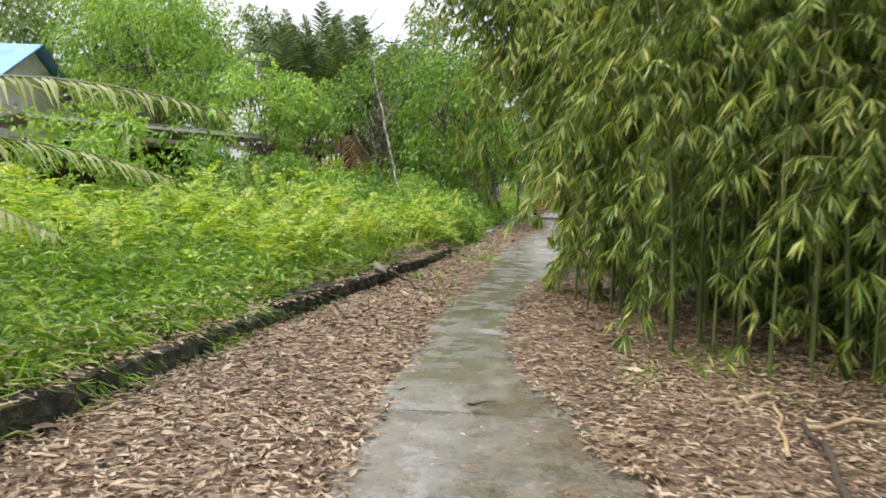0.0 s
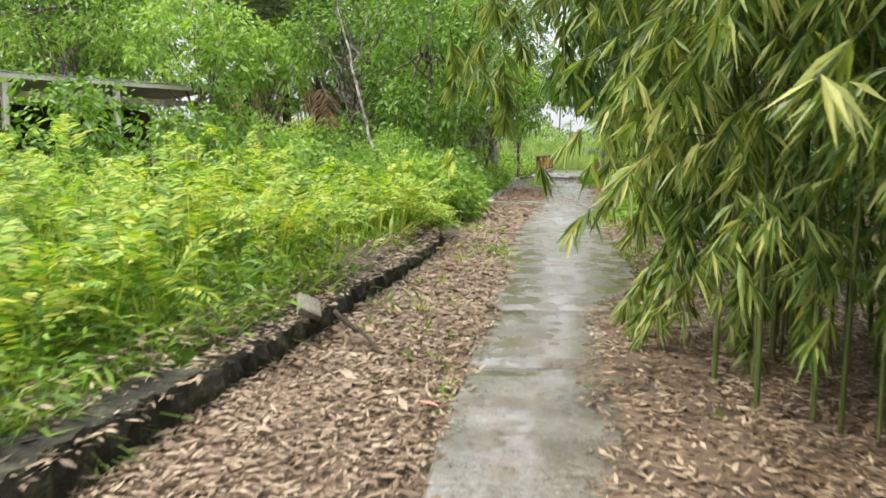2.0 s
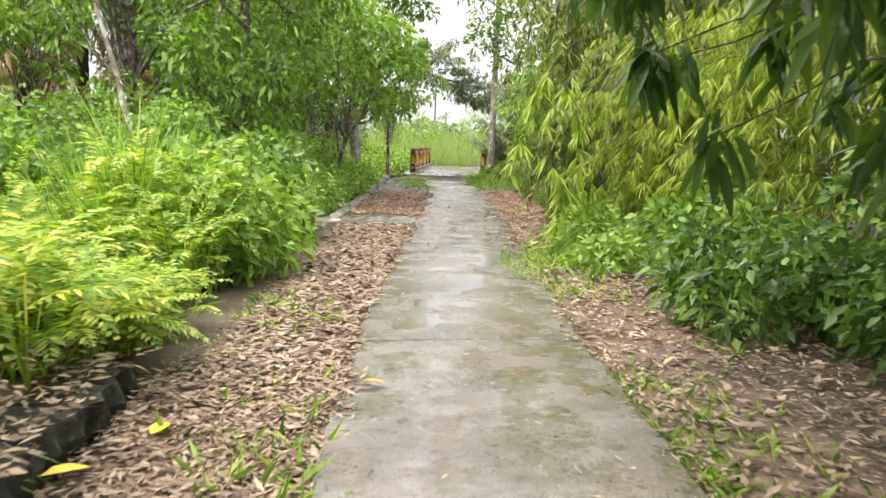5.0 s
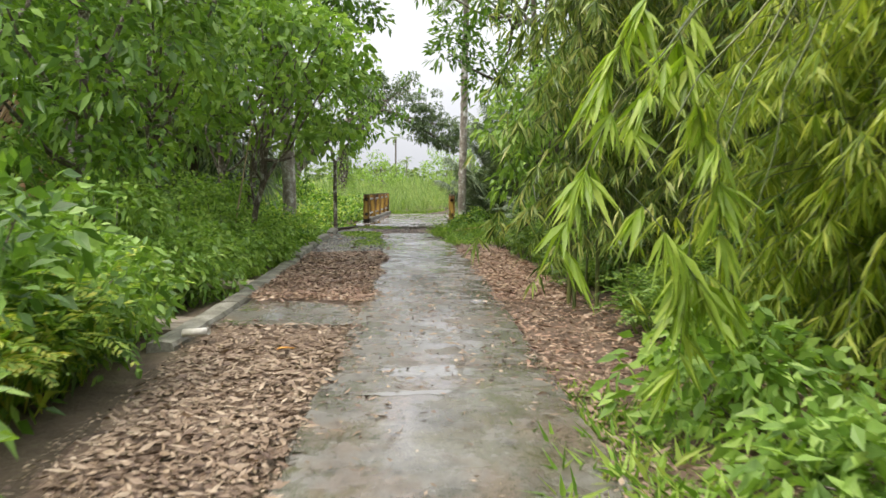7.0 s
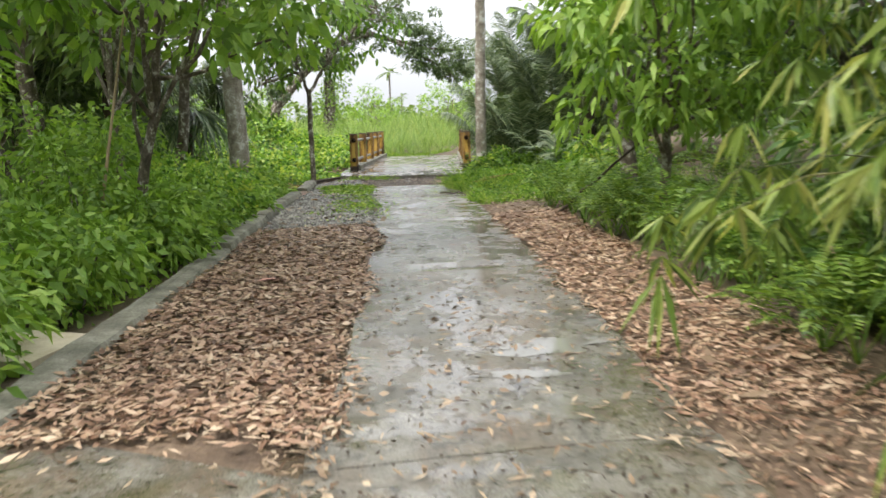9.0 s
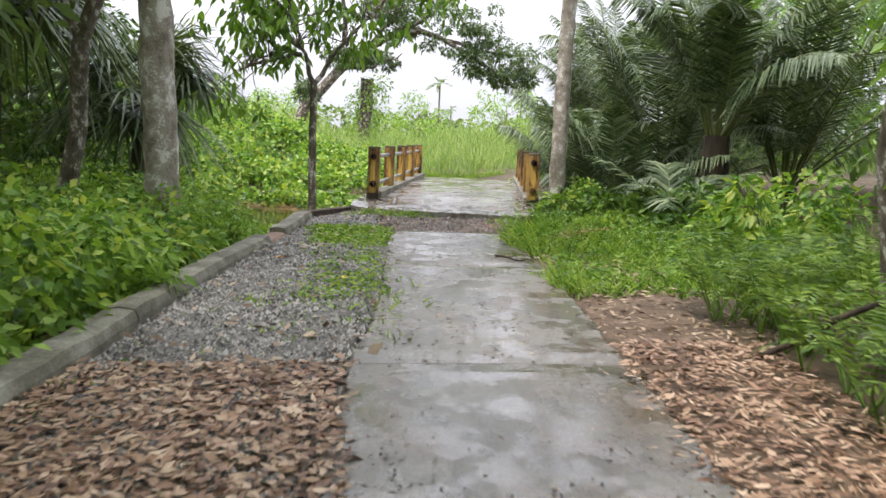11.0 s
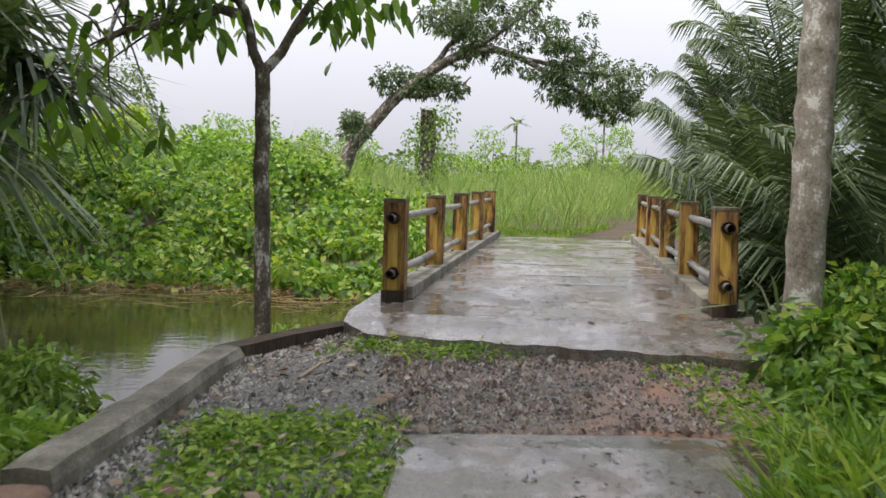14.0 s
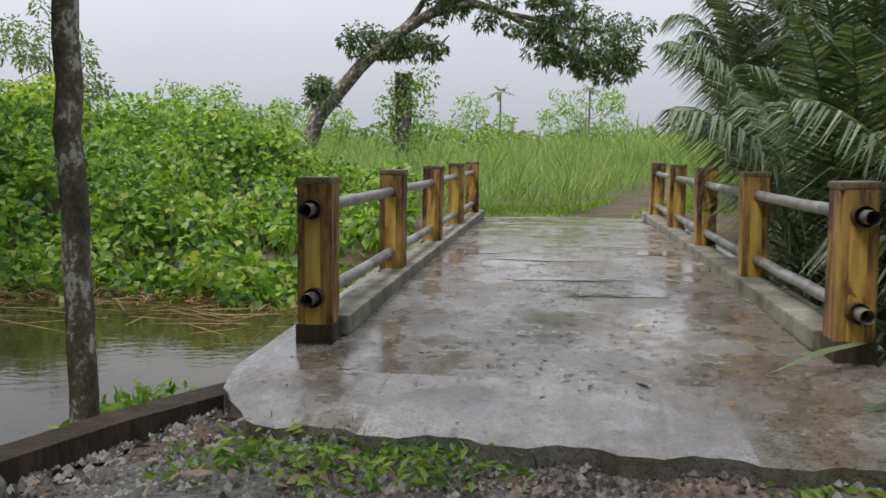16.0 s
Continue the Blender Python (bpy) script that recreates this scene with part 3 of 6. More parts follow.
def crown_leaves(centres, radii, per, leaf_len, leaf_w, droop=0.35, prof=DIAMOND, fold=0.0, hang=0.2):
    """Leaves in many small clumps, thickest at the clumps' outsides."""
    bl = Blades()
    for c, r in zip(centres, radii):
        d = random_dirs(per, -0.75, 1.0)
        rad = r * rng.uniform(0.25, 1.0, per) ** 0.45
        p = np.array(c) + d * rad[:, None] * np.array([1, 1, 0.72])
        out = d + rng.normal(0, 0.6, (per, 3)) - np.array([0, 0, hang])
        bl.add(p, out, leaf_len * rng.uniform(0.6, 1.25, per), leaf_w * rng.uniform(0.7, 1.2, per), random_dirs(per, 0.1, 1), prof, droop, fold)
    return bl


def clump_centres(cx, cy, cz, rx, ry, rz, n, low=-0.9):
    d = random_dirs(n, low, 1.0)
    r = rng.uniform(0.3, 1.0, n) ** 0.5
    return np.array([cx, cy, cz]) + d * r[:, None] * np.array([rx, ry, rz])


def broad_tree(name, label, x, y, height, radius, material, trunk_r=0.12, clumps=46, per=120, leaf=0.16, leaf_w=0.07, low=0.35, lean=(0, 0), bark=None, prof=DIAMOND, clump_r=0.55, droop=0.35, group=""):
    bark = bark or M_BARK
    per, leaf, leaf_w = int(per * 0.75), leaf * 1.12, leaf_w * 1.12
    z0 = ground_z(x, y)
    thing = tagged(base_at(name, x, y, z0), label, "tree", group)
    top = np.array([lean[0], lean[1], height * 0.75])
    tb = Tubes()
    pts = bent((0, 0, -0.15), top, 0, 10, 0.03 * height / 5)
    tb.add(pts, np.linspace(trunk_r, trunk_r * 0.3, 10), 9)
    put_mesh("trunk", tb.mesh("trunk", bark), thing)
    cen = clump_centres(lean[0], lean[1], height * (low + 1) / 2, radius, radius, height * (1 - low) / 2, clumps)
    for c in cen[:: max(1, len(cen) // 14)]:
        tb = Tubes()
        k = rng.integers(3, 9)
        tb.add(bent(pts[k], c, 0.12, 6, 0.05), np.linspace(trunk_r * 0.4, 0.012, 6), 5)
        put_mesh("limb", tb.mesh("limb", bark), thing)
    bl = crown_leaves(cen, rng.uniform(0.7, 1.25, clumps) * clump_r, per, leaf, leaf_w, droop, prof)
    put_mesh("crown", bl.mesh("crown", material), thing)
    return thing


def bush(name, label, x, y, rx, ry, h, material, clumps=24, per=110, leaf=0.1, leaf_w=0.05, clump_r=0.3, prof=DIAMOND, droop=0.3, fold=0.0, group=""):
    z0 = max(ground_z(x, y), -0.38)
    per, leaf, leaf_w = int(per * 0.8), leaf * 1.1, leaf_w * 1.1
    thing = tagged(base_at(name, x, y, z0), label, "shrub", group)
    cen = clump_centres(0, 0, h * 0.42, rx, ry, h * 0.5, clumps, -0.8)
    for c in cen[::4]:
        tb = Tubes()
        tb.add(bent((c[0] * 0.25, c[1] * 0.25, -0.05), c, -0.03, 5, 0.02), np.linspace(0.014, 0.005, 5), 4)
        put_mesh("stem", tb.mesh("stem", M_BARK), thing)
    bl = crown_leaves(cen, rng.uniform(0.7, 1.3, clumps) * clump_r, per, leaf, leaf_w, droop, prof, fold)
    put_mesh("foliage", bl.mesh("foliage", material), thing)
    return thing


def spray(bl, tb, base, d, length, arch, fans=9, leaf=0.17, leaf_w=0.02, per=6, fold=0.0, prof=DIAMOND):
    """A drooping bamboo twig with fans of hanging leaves along it."""
    pts = frond_points(base, d, length, arch, 9)
    if tb is not None:
        tb.add(pts[::2], np.linspace(0.005, 0.0015, 5), 3)
    t = rng.uniform(0.15, 1, fans)
    at = np.stack([np.interp(t, np.linspace(0, 1, 9), pts[:, k]) for k in range(3)], 1)
    at = np.repeat(at, per, axis=0)
    out = unit(pts[-1] - pts[0])
    az = rng.uniform(0, 2 * np.pi, fans)
    fan = np.repeat(np.stack([np.cos(az), np.sin(az), rng.uniform(-1.3, -0.3, fans)], 1), per, axis=0)
    across = np.repeat(np.stack([-np.sin(az), np.cos(az), np.zeros(fans)], 1), per, axis=0)
    open_by = np.tile(np.linspace(-0.95, 0.95, per), fans)[:, None]
    dd = fan + across * open_by + rng.normal(0, 0.22, (len(at), 3)) + out * 0.3 + np.array([0, 0, -0.25])
    bl.add(at, dd, leaf * rng.uniform(0.6, 1.2, len(at)), leaf_w * rng.uniform(0.8, 1.2, len(at)), random_dirs(len(at), 0.2, 1), prof, rng.uniform(0.1, 0.5, len(at)), fold)


def culm_points(x, y, z, height, lean_x, lean_y, n=14):
    t = np.linspace(0, 1, n)
    return np.stack([x + lean_x * t ** 1.7, y + lean_y * t ** 1.7, z + height * t - 0.06 * height * t ** 4], 1)


def culm_mesh(pts, r):
    """A jointed cane: it swells a little at each node."""
    tb = Tubes()
    length = np.linalg.norm(np.diff(pts, axis=0), axis=1).sum()
    nodes = max(4, int(length / 0.33))
    t, rad = [], []
    for i in range(nodes):
        a = i / nodes
        base = r * (1 - 0.75 * a)
        t += [a, a + 0.06 / nodes, a + 0.12 / nodes, a + 0.9 / nodes]
        rad += [base * 1.02, base * 1.2, base * 1.0, base * 0.97]
    t = np.array(t)
    k = np.linspace(0, 1, len(pts))
    tb.add(np.stack([np.interp(t, k, pts[:, i]) for i in range(3)], 1), np.array(rad), 7)
    return tb


def bamboo_clump(label, culms, sprays, height, material, toward=(-1, 0), leaf=0.18, leaf_w=0.022, r=0.022, low=0.12, group="", shape=DIAMOND):
    """culms: bases in the plan. Each cane is a part; twigs and leaves are one part each."""
    sprays, leaf_w = int(sprays * 0.82), leaf_w * 1.12
    cx, cy = np.mean(culms, axis=0)
    z0 = ground_z(cx, cy)
    thing = tagged(base_at("bamboo_clump", cx, cy, z0), label, "bamboo", group)
    bl, tb = Blades(), Tubes()
    for x, y in culms:
        h = height * rng.uniform(0.75, 1.1)
        lx = toward[0] * rng.uniform(0.1, 1.0) * h * 0.16 + rng.normal(0, 0.2)
        ly = toward[1] * rng.uniform(0.1, 1.0) * h * 0.16 + rng.normal(0, 0.2)
        pts = culm_points(x - cx, y - cy, ground_z(x, y) - z0 - 0.05, h, lx, ly)
        put_mesh("culm", culm_mesh(pts, r * rng.uniform(0.7, 1.25)).mesh("culm", M_CULM), thing)
        for _ in range(sprays):
            k = rng.uniform(low, 1.0) ** 0.85
            p = np.array([np.interp(k, np.linspace(0, 1, len(pts)), pts[:, i]) for i in range(3)])
            a = rng.uniform(0, 2 * np.pi)
            d = np.array([math.cos(a), math.sin(a), rng.uniform(-0.1, 0.5)]) + np.array([toward[0], toward[1], 0]) * 0.35
            spray(bl, tb, p, d, rng.uniform(0.5, 1.25), rng.uniform(0.4, 0.9), 9, leaf, leaf_w, prof=shape)
    tagged(put_mesh("twig_mass", tb.mesh("twig_mass", M_CULM), thing), kind="stuff")
    tagged(put_mesh("leaves", bl.mesh("leaves", material), thing), kind="stuff")
    return thing


def palm_frond(thing, base, d, length, arch, leaflet, leaf_w, pairs, rachis, hang, rise, start, material, sweep=(0.8, 1.25)):
    bl, tb = Blades(), Tubes()
    add_frond(bl, tb, base, d, length, arch, leaflet, leaf_w, pairs, rachis, hang, rise, start, BLADE, sweep=sweep)
    leaf = put_mesh("frond", bl.mesh("frond", material), thing)
    put_mesh("leaf_stalk", tb.mesh("leaf_stalk", M_CULM), leaf)
    return leaf


def feather_palm(label, x, y, trunk_h, fronds, length, material, trunk_r=0.12, leaflet=0.55, leaf_w=0.035, pairs=34, tilt=(0.2, 1.2), arch=(0.35, 0.7), bark=None, lean=(0, 0), aim=None, avoid=None, dead=0, hang=0.35, rachis=0.018):
    z0 = ground_z(x, y)
    thing = tagged(base_at("palm", x, y, z0), label, "palm")
    top = np.array([lean[0], lean[1], trunk_h])
    if trunk_h > 0.4:
        tb = Tubes()
        n = max(8, int(trunk_h / 0.12))
        pts = bent((0, 0, -0.1), top, 0, n, 0.006)
        rad = trunk_r * (1.12 - 0.25 * np.linspace(0, 1, n)) * (1 + 0.035 * np.sin(np.arange(n) * 2.1))
        tb.add(pts, rad, 12)
        put_mesh("trunk", tb.mesh("trunk", bark or M_PALE), thing)
    for i in range(fronds):
        a = i * 2.399 + rng.normal(0, 0.2)
        if aim is not None:
            a = aim[0] + rng.uniform(-aim[1], aim[1])
        e = rng.uniform(*tilt)
        if avoid and math.cos(a - avoid[0]) > avoid[1]:
            e = max(e, 1.24)
        d = (math.cos(a) * math.cos(e), math.sin(a) * math.cos(e), math.sin(e))
        palm_frond(thing, top + np.array([math.cos(a), math.sin(a), 0]) * trunk_r * 0.6, d, length * rng.uniform(0.75, 1.15), rng.uniform(*arch), leaflet, leaf_w, pairs, rachis, hang, 0.2, 0.12, material)
    if dead:
        for i in range(dead):
            bl = Blades()
            a = rng.uniform(0, 2 * np.pi)
            add_frond(bl, None, top - np.array([0, 0, 0.1]), (math.cos(a) * 0.5, math.sin(a) * 0.5, -0.5), length * 0.6, 0.5, leaflet * 0.7, leaf_w, pairs, hang=0.6)
            put_mesh("dead_frond", bl.mesh("dead_frond", L_DEAD), thing, "withered brown hanging frond")
    return thing


def fan_palm(label, x, y, trunk_h, fans, radius, material, trunk_r=0.09):
    z0 = ground_z(x, y)
    thing = tagged(base_at("fan_palm", x, y, z0), label, "palm")
    tb = Tubes()
    tb.add(bent((0, 0, -0.3), (0.05, 0, trunk_h), 0, 18, 0.012), trunk_r * (1 + 0.12 * rng.random(18)), 10)
    put_mesh("trunk", tb.mesh("trunk", M_DARK), thing)
    for i in range(fans):
        bl, tb = Blades(), Tubes()
        a = i * 2.399
        e = rng.uniform(-0.5, 1.1)
        d = np.array([math.cos(a) * math.cos(e), math.sin(a) * math.cos(e), math.sin(e)])
        base = np.array([0.05, 0, trunk_h])
        hub = base + d * rng.uniform(0.5, 0.9)
        tb.add(bent(base, hub, -0.04, 5), np.linspace(0.012, 0.007, 5), 4)
        side = unit(np.cross(d, (0, 0, 1.0)))
        ang = np.linspace(-2.2, 2.2, 34)
        dd = d * np.cos(ang)[:, None] + side * np.sin(ang)[:, None]
        bl.add(np.repeat(hub[None], 34, 0), dd, radius * (1 - 0.12 * np.abs(ang)), 0.045, np.cross(side, d), BLADE, rng.uniform(0.3, 0.9, 34))
        leaf = put_mesh("fan", bl.mesh("fan", material), thing)
        put_mesh("leaf_stalk", tb.mesh("leaf_stalk", M_CULM), leaf)
    return thing


def mounds(x, y):
    """Soft swells over metres, 0.45 to 1.25."""
    return 0.85 + 0.26 * np.sin(x * 1.7 + 1.3 * np.sin(y * 0.9)) + 0.25 * np.sin(y * 1.4 + 1.1 * np.sin(x * 1.1) + 2)


def sprigs(name, label, xy, height, leaf, leaf_w, material, per=10, category="weeds"):
    """Leafy herbs: short upright stems with small leaves all the way up."""
    bl = Blades()
    p = np.repeat(on_ground(xy), per, axis=0)
    h = np.repeat(height * mounds(xy[:, 0], xy[:, 1]) * rng.uniform(0.6, 1.15, len(xy)), per)
    t = rng.uniform(0.15, 1, len(p))
    p = p + np.concatenate([rng.normal(0, 0.07, (len(p), 2)), (t * h)[:, None]], 1)
    bl.add(p, random_dirs(len(p), -0.2, 0.7), leaf * rng.uniform(0.6, 1.3, len(p)), leaf_w * rng.uniform(0.7, 1.3, len(p)), random_dirs(len(p), 0.3, 1), DIAMOND, 0.4)
    return tagged(put_mesh(name, bl.mesh(name, material)), label, category, kind="stuff")


# ---- bridge ----
def box_bm(sx, sy, sz, bevel=0.012, origin=(0, 0, 0)):
    bm = bmesh.new()
    bmesh.ops.create_cube(bm, size=1, matrix=Matrix.Translation(origin) @ Matrix.Diagonal((sx, sy, sz, 1)))
    if bevel:
        bmesh.ops.bevel(bm, geom=list(bm.edges), offset=bevel, segments=2, affect='EDGES', profile=0.7)
    return bm


bridge = tagged(base_at("bridge", 0, 0), "small concrete footbridge with a wet deck over a canal", "bridge", kind="structure")
DECK_Z = 0.19
sv, sf = [], []
nw = 60
for i in range(34):
    s = -0.55 + 9.0 * i / 33
    for j in range(nw):
        w = -0.22 + (2.9) * j / (nw - 1)
        ss = s
        if i == 0:
            ss = s - 0.25 - 0.22 * (j / (nw - 1)) + 0.03 * math.sin(j * 0.7) + 0.012 * math.sin(j * 2.1) + (0.4 * max(0, 1 - j / 8) ** 2)
        z = DECK_Z + 0.05 * math.sin(math.pi * i / 33) - (0.05 if i == 0 else 0)
        sv.append(bridge_point(ss, w, z))
top_count = len(sv)
for i in range(33):
    for j in range(nw - 1):
        a = i * nw + j
        sf.append([a, a + 1, a + nw + 1, a + nw])
rim = [j for j in range(nw)] + [i * nw + nw - 1 for i in range(1, 34)] + [33 * nw + j for j in range(nw - 2, -1, -1)] + [i * nw for i in range(32, 0, -1)]
for r_ in rim:
    x_, y_, z_ = sv[r_]
    sv.append((x_, y_, 0.02 if r_ < nw else -0.14))
for k in range(len(rim)):
    k2 = (k + 1) % len(rim)
    sf.append([rim[k2], rim[k], top_count + k, top_count + k2])
deck = put_mesh("deck", mesh_of("deck", sv, sf, M_DECK), bridge)
for w, nm in ((0.04, "upstand"), (2.41, "upstand")):
    bm = box_bm(0.18, 7.75, 0.1, 0.015)
    ob = part(nm, bm, M_KERB, bridge, "mossy grey concrete upstand")
    ob.matrix_basis = Matrix.Translation(bridge_point(4.21, w, DECK_Z + 0.07)) @ pose(0, 0, 0, 0, 0, -math.degrees(BA))
for w in (0.0, 2.45):
    bm = box_bm(0.3, 8.6, 0.3, 0.02)
    ob = part("beam", bm, M_KERB, bridge)
    ob.matrix_basis = Matrix.Translation(bridge_point(3.9, w, -0.28)) @ pose(0, 0, 0, 0, 0, -math.degrees(BA))
for s in (-0.2, 8.0):
    bm = box_bm(3.0, 0.5, 1.6, 0.03)
    ob = part("abutment", bm, M_KERB, bridge)
    ob.matrix_basis = Matrix.Translation(bridge_point(s, 1.22, -1.0)) @ pose(0, 0, 0, 0, 0, -math.degrees(BA))


def railing(w, out):
    thing = tagged(base_at("railing", *bridge_point(0, w, DECK_Z), -math.degrees(BA)), "yellow weathered concrete posts joined by two steel pipe rails", "railing", "bridge railings")
    spots = [0.25 + 1.83 * i for i in range(5)]
    for i, s in enumerate(spots):
        bm = bmesh.new()
        bmesh.ops.create_cube(bm, size=1, matrix=Matrix.Translation((0, 0, 0.37)) @ Matrix.Diagonal((0.17, 0.17, 0.84, 1)))
        bmesh.ops.subdivide_edges(bm, edges=[e for e in bm.edges if abs(e.verts[0].co.z - e.verts[1].co.z) > 0.3], cuts=5)
        bmesh.ops.bevel(bm, geom=[e for e in bm.edges if e.calc_face_angle(0) > 0.5], offset=0.014, segments=2, affect='EDGES')
        for v in bm.verts:
            v.co.x += rng.normal(0, 0.0025)
            v.co.y += rng.normal(0, 0.0025)
        post = part("post", bm, M_POST_BODY, thing)
        post.matrix_basis = pose(0, s, 0.0, rng.normal(0, 0.6), rng.normal(0, 0.6), rng.normal(0, 1))
        for side in (-1, 1):
            part("panel", box_bm(0.075, 0.012, 0.52, 0.005, (0.005 * side, 0.0835 * side, 0.36)), M_POST, post, "bright yellow painted strip")
        part("plinth", box_bm(0.182, 0.182, 0.14 + 0.05 * rng.random(), 0.01, (0, 0, 0.03)), M_DARK, post, "black mossy foot of the post")
        capm = part("cap", box_bm(0.175, 0.175, 0.035, 0.01, (0, 0, 0.79)), M_POST_CAP, post, "dark mossy post top")
    for z in (0.66, 0.24):
        tb = Tubes()
        tb.add(bent((0, 0.05, z), (0, spots[-1] + 0.02, z), 0.006, 24, 0.002), 0.032, 12)
        put_mesh("rail", tb.mesh("rail", M_RAIL), thing, "round galvanised pipe rail")
        bm = bmesh.new()
        bmesh.ops.create_cone(bm, segments=16, radius1=0.047, radius2=0.047, depth=0.06, cap_ends=True)
        inner = [f for f in bm.faces if f.normal.z > 0.9]
        res = bmesh.ops.inset_region(bm, faces=inner, thickness=0.01)
        for f in inner:
            for v in f.verts:
                v.co.z -= 0.04
        end = part("pipe_end", bm, M_RUST, thing, "rusty open pipe socket")
        end.matrix_basis = pose(-0.01 * out, 0.15, z, 90, 0, 0)
    return thing


railing(0.0, -1)
railing(2.45, 1)

# thin edging slab that joins the kerb to the bridge
v = []
for a, (x_, y_) in enumerate(((3.0, 41.95), (3.35, 42.38), (3.85, 42.86))):
    v += [(x_, y_, 0.07 + 0.02 * a), (x_ - 0.1, y_ + 0.12, 0.07 + 0.02 * a), (x_, y_, -0.6), (x_ - 0.1, y_ + 0.12, -0.6)]
f = []
for i in range(2):
    o = i * 4
    f += [[o, o + 4, o + 5, o + 1], [o + 2, o + 6, o + 4, o], [o + 1, o + 5, o + 7, o + 3]]
f += [[0, 1, 3, 2], [8, 10, 11, 9]]
edging = tagged(put_mesh("edging", mesh_of("edging", v, f, M_DARK)), "dark wet edging slab between kerb and bridge", "kerb", kind="structure")

# concrete apron and planks over the ditch
v = [(1.15, 26.95, 0.022), (2.57, 26.75, 0.026), (2.73, 27.85, 0.026), (1.72, 28.5, 0.022)]
v += [(a, b, -0.08) for a, b, c in v]
apron = tagged(put_mesh("apron", mesh_of("apron", v, [[0, 1, 2, 3], [1, 0, 4, 5], [2, 1, 5, 6], [3, 2, 6, 7], [0, 3, 7, 4]], M_PATH)), "flat concrete apron joining the footpath to a plank crossing", "pavement", kind="structure")
for px, py, ln, wd, turn, mat, lab in ((0.55, 27.15, 1.7, 0.26, -10, M_WOOD, "grey weathered plank across the ditch"), (0.4, 26.8, 1.7, 0.26, -6, M_WOOD, "grey weathered plank across the ditch"), (1.25, 29.85, 0.62, 0.5, -25, M_PALEWOOD, "pale board lying beside the kerb")):
    bm = box_bm(ln, wd, 0.04, 0.006)
    pl = part("plank", bm, mat, None)
    pl.matrix_basis = pose(px, py, max(ground_z(px, py) + 0.03, -0.02) + (0.05 if mat is M_PALEWOOD else 0.06), 2, 1, turn)
    tagged(pl, lab, "plank")

# ---- bare soil and gravel sheets ----


def strip_sheet(name, y0, y1, left_fn, right_fn, lift, material, label, n_across=10):
    ys = np.arange(y0, y1 + 0.01, 0.15)
    v, f = [], []
    for i, y in enumerate(ys):
        a, b = left_fn(y) + rng.normal(0, 0.03), right_fn(y) + rng.normal(0, 0.03)
        for j in range(n_across):
            x = a + (b - a) * j / (n_across - 1)
            rim_drop = 0.05 if j in (0, n_across - 1) or i in (0, len(ys) - 1) else 0
            v.append((x, y, ground_z(x, y) + lift - rim_drop + rng.normal(0, 0.004)))
    for i in range(len(ys) - 1):
        for j in range(n_across - 1):
            a = i * n_across + j
            f.append([a, a + 1, a + n_across + 1, a + n_across])
    return tagged(put_mesh(name, mesh_of(name, v, f, material, True)), label, "soil", kind="structure")


strip_sheet("verge", -3, 42.6, lambda y: edge_left(y) + 0.0, lambda y: centre(y) - HALF + 0.01, 0.02, M_SOIL, "bare brown soil verge between kerb and path")
strip_sheet("verge_far", -3, 40, lambda y: centre(y) + HALF - 0.01, lambda y: centre(y) + HALF + (1.3 if y < 15 else 0.9), 0.02, M_SOIL, "bare brown soil verge under the bamboo")
def cover_edge(y):
    """Where the soil and leaves that spread over the path begin."""
    return centre(y) + np.interp(y, [5.6, 6.8, 8.6, 12, 13.4, 14.5, 15.5], [0.62, 0.32, -0.04, 0.0, 0.04, 0.4, 0.72]) + 0.05 * np.sin(y * 3.1)


strip_sheet("soil_cover", 5.6, 15.3, cover_edge, lambda y: centre(y) + HALF + 0.1, 0.066, M_SOIL, "trodden soil spread over the edge of the path", 7)
strip_sheet("red_ground", 40.4, 42.9, lambda y: 4.75 + 0.3 * math.sin(y * 2.3) + 0.12 * math.sin(y * 7.1), lambda y: 7.0, 0.03, M_RED, "reddish gravelly earth before the bridge", 18)


# stones
def stone_mesh(name, pts, sizes, material):
    """Broken stones half sunk in the ground: irregular four-sided caps."""
    n = len(pts)
    o = np.array([[1, 0, 0], [0, 1, 0], [-1, 0, 0], [0, -1, 0], [0, 0, 0.7]], float)
    tri = np.array([[0, 1, 4], [1, 2, 4], [2, 3, 4], [3, 0, 4]])
    v = o[None] * sizes[:, None, None] * rng.uniform(0.6, 1.3, (n, 5, 1)) + rng.normal(0, 0.12, (n, 5, 3)) * sizes[:, None, None]
    a = rng.uniform(0, 6.28, n)
    c, s = np.cos(a)[:, None], np.sin(a)[:, None]
    v = np.stack([v[..., 0] * c - v[..., 1] * s, v[..., 0] * s + v[..., 1] * c, v[..., 2]], -1) + pts[:, None]
    v[:, :4, 2] -= 0.35 * sizes[:, None]
    f = tri[None] + (np.arange(n) * 5)[:, None, None]
    return mesh_of(name, v.reshape(-1, 3), f.reshape(-1, 3), material)


strip_sheet("grit_ground", 40.42, 42.8, lambda y: 3.6, lambda y: 5.6, 0.026, M_GRAVEL_BED, "grey-brown grit before the bridge", 12)
strip_sheet("gravel_bed", 33.4, 42.3, lambda y: edge_left(y) + 0.02, lambda y: max(centre(y) - HALF - 0.03, edge_left(y) + 0.1), 0.028, M_GRAVEL_BED, "packed grey grit under the loose stones", 9)
n = 40000
ys = rng.uniform(33.0, 42.6, n)
xs = edge_left(ys) + (centre(ys) - HALF - edge_left(ys)) * rng.random(n)
keep = rng.random(n) < np.clip((ys - 32.5) / 2, 0.1, 1)
far = ys > 40.6
xs[far] = 3.1 + 3.6 * rng.random(far.sum()) ** 1.3
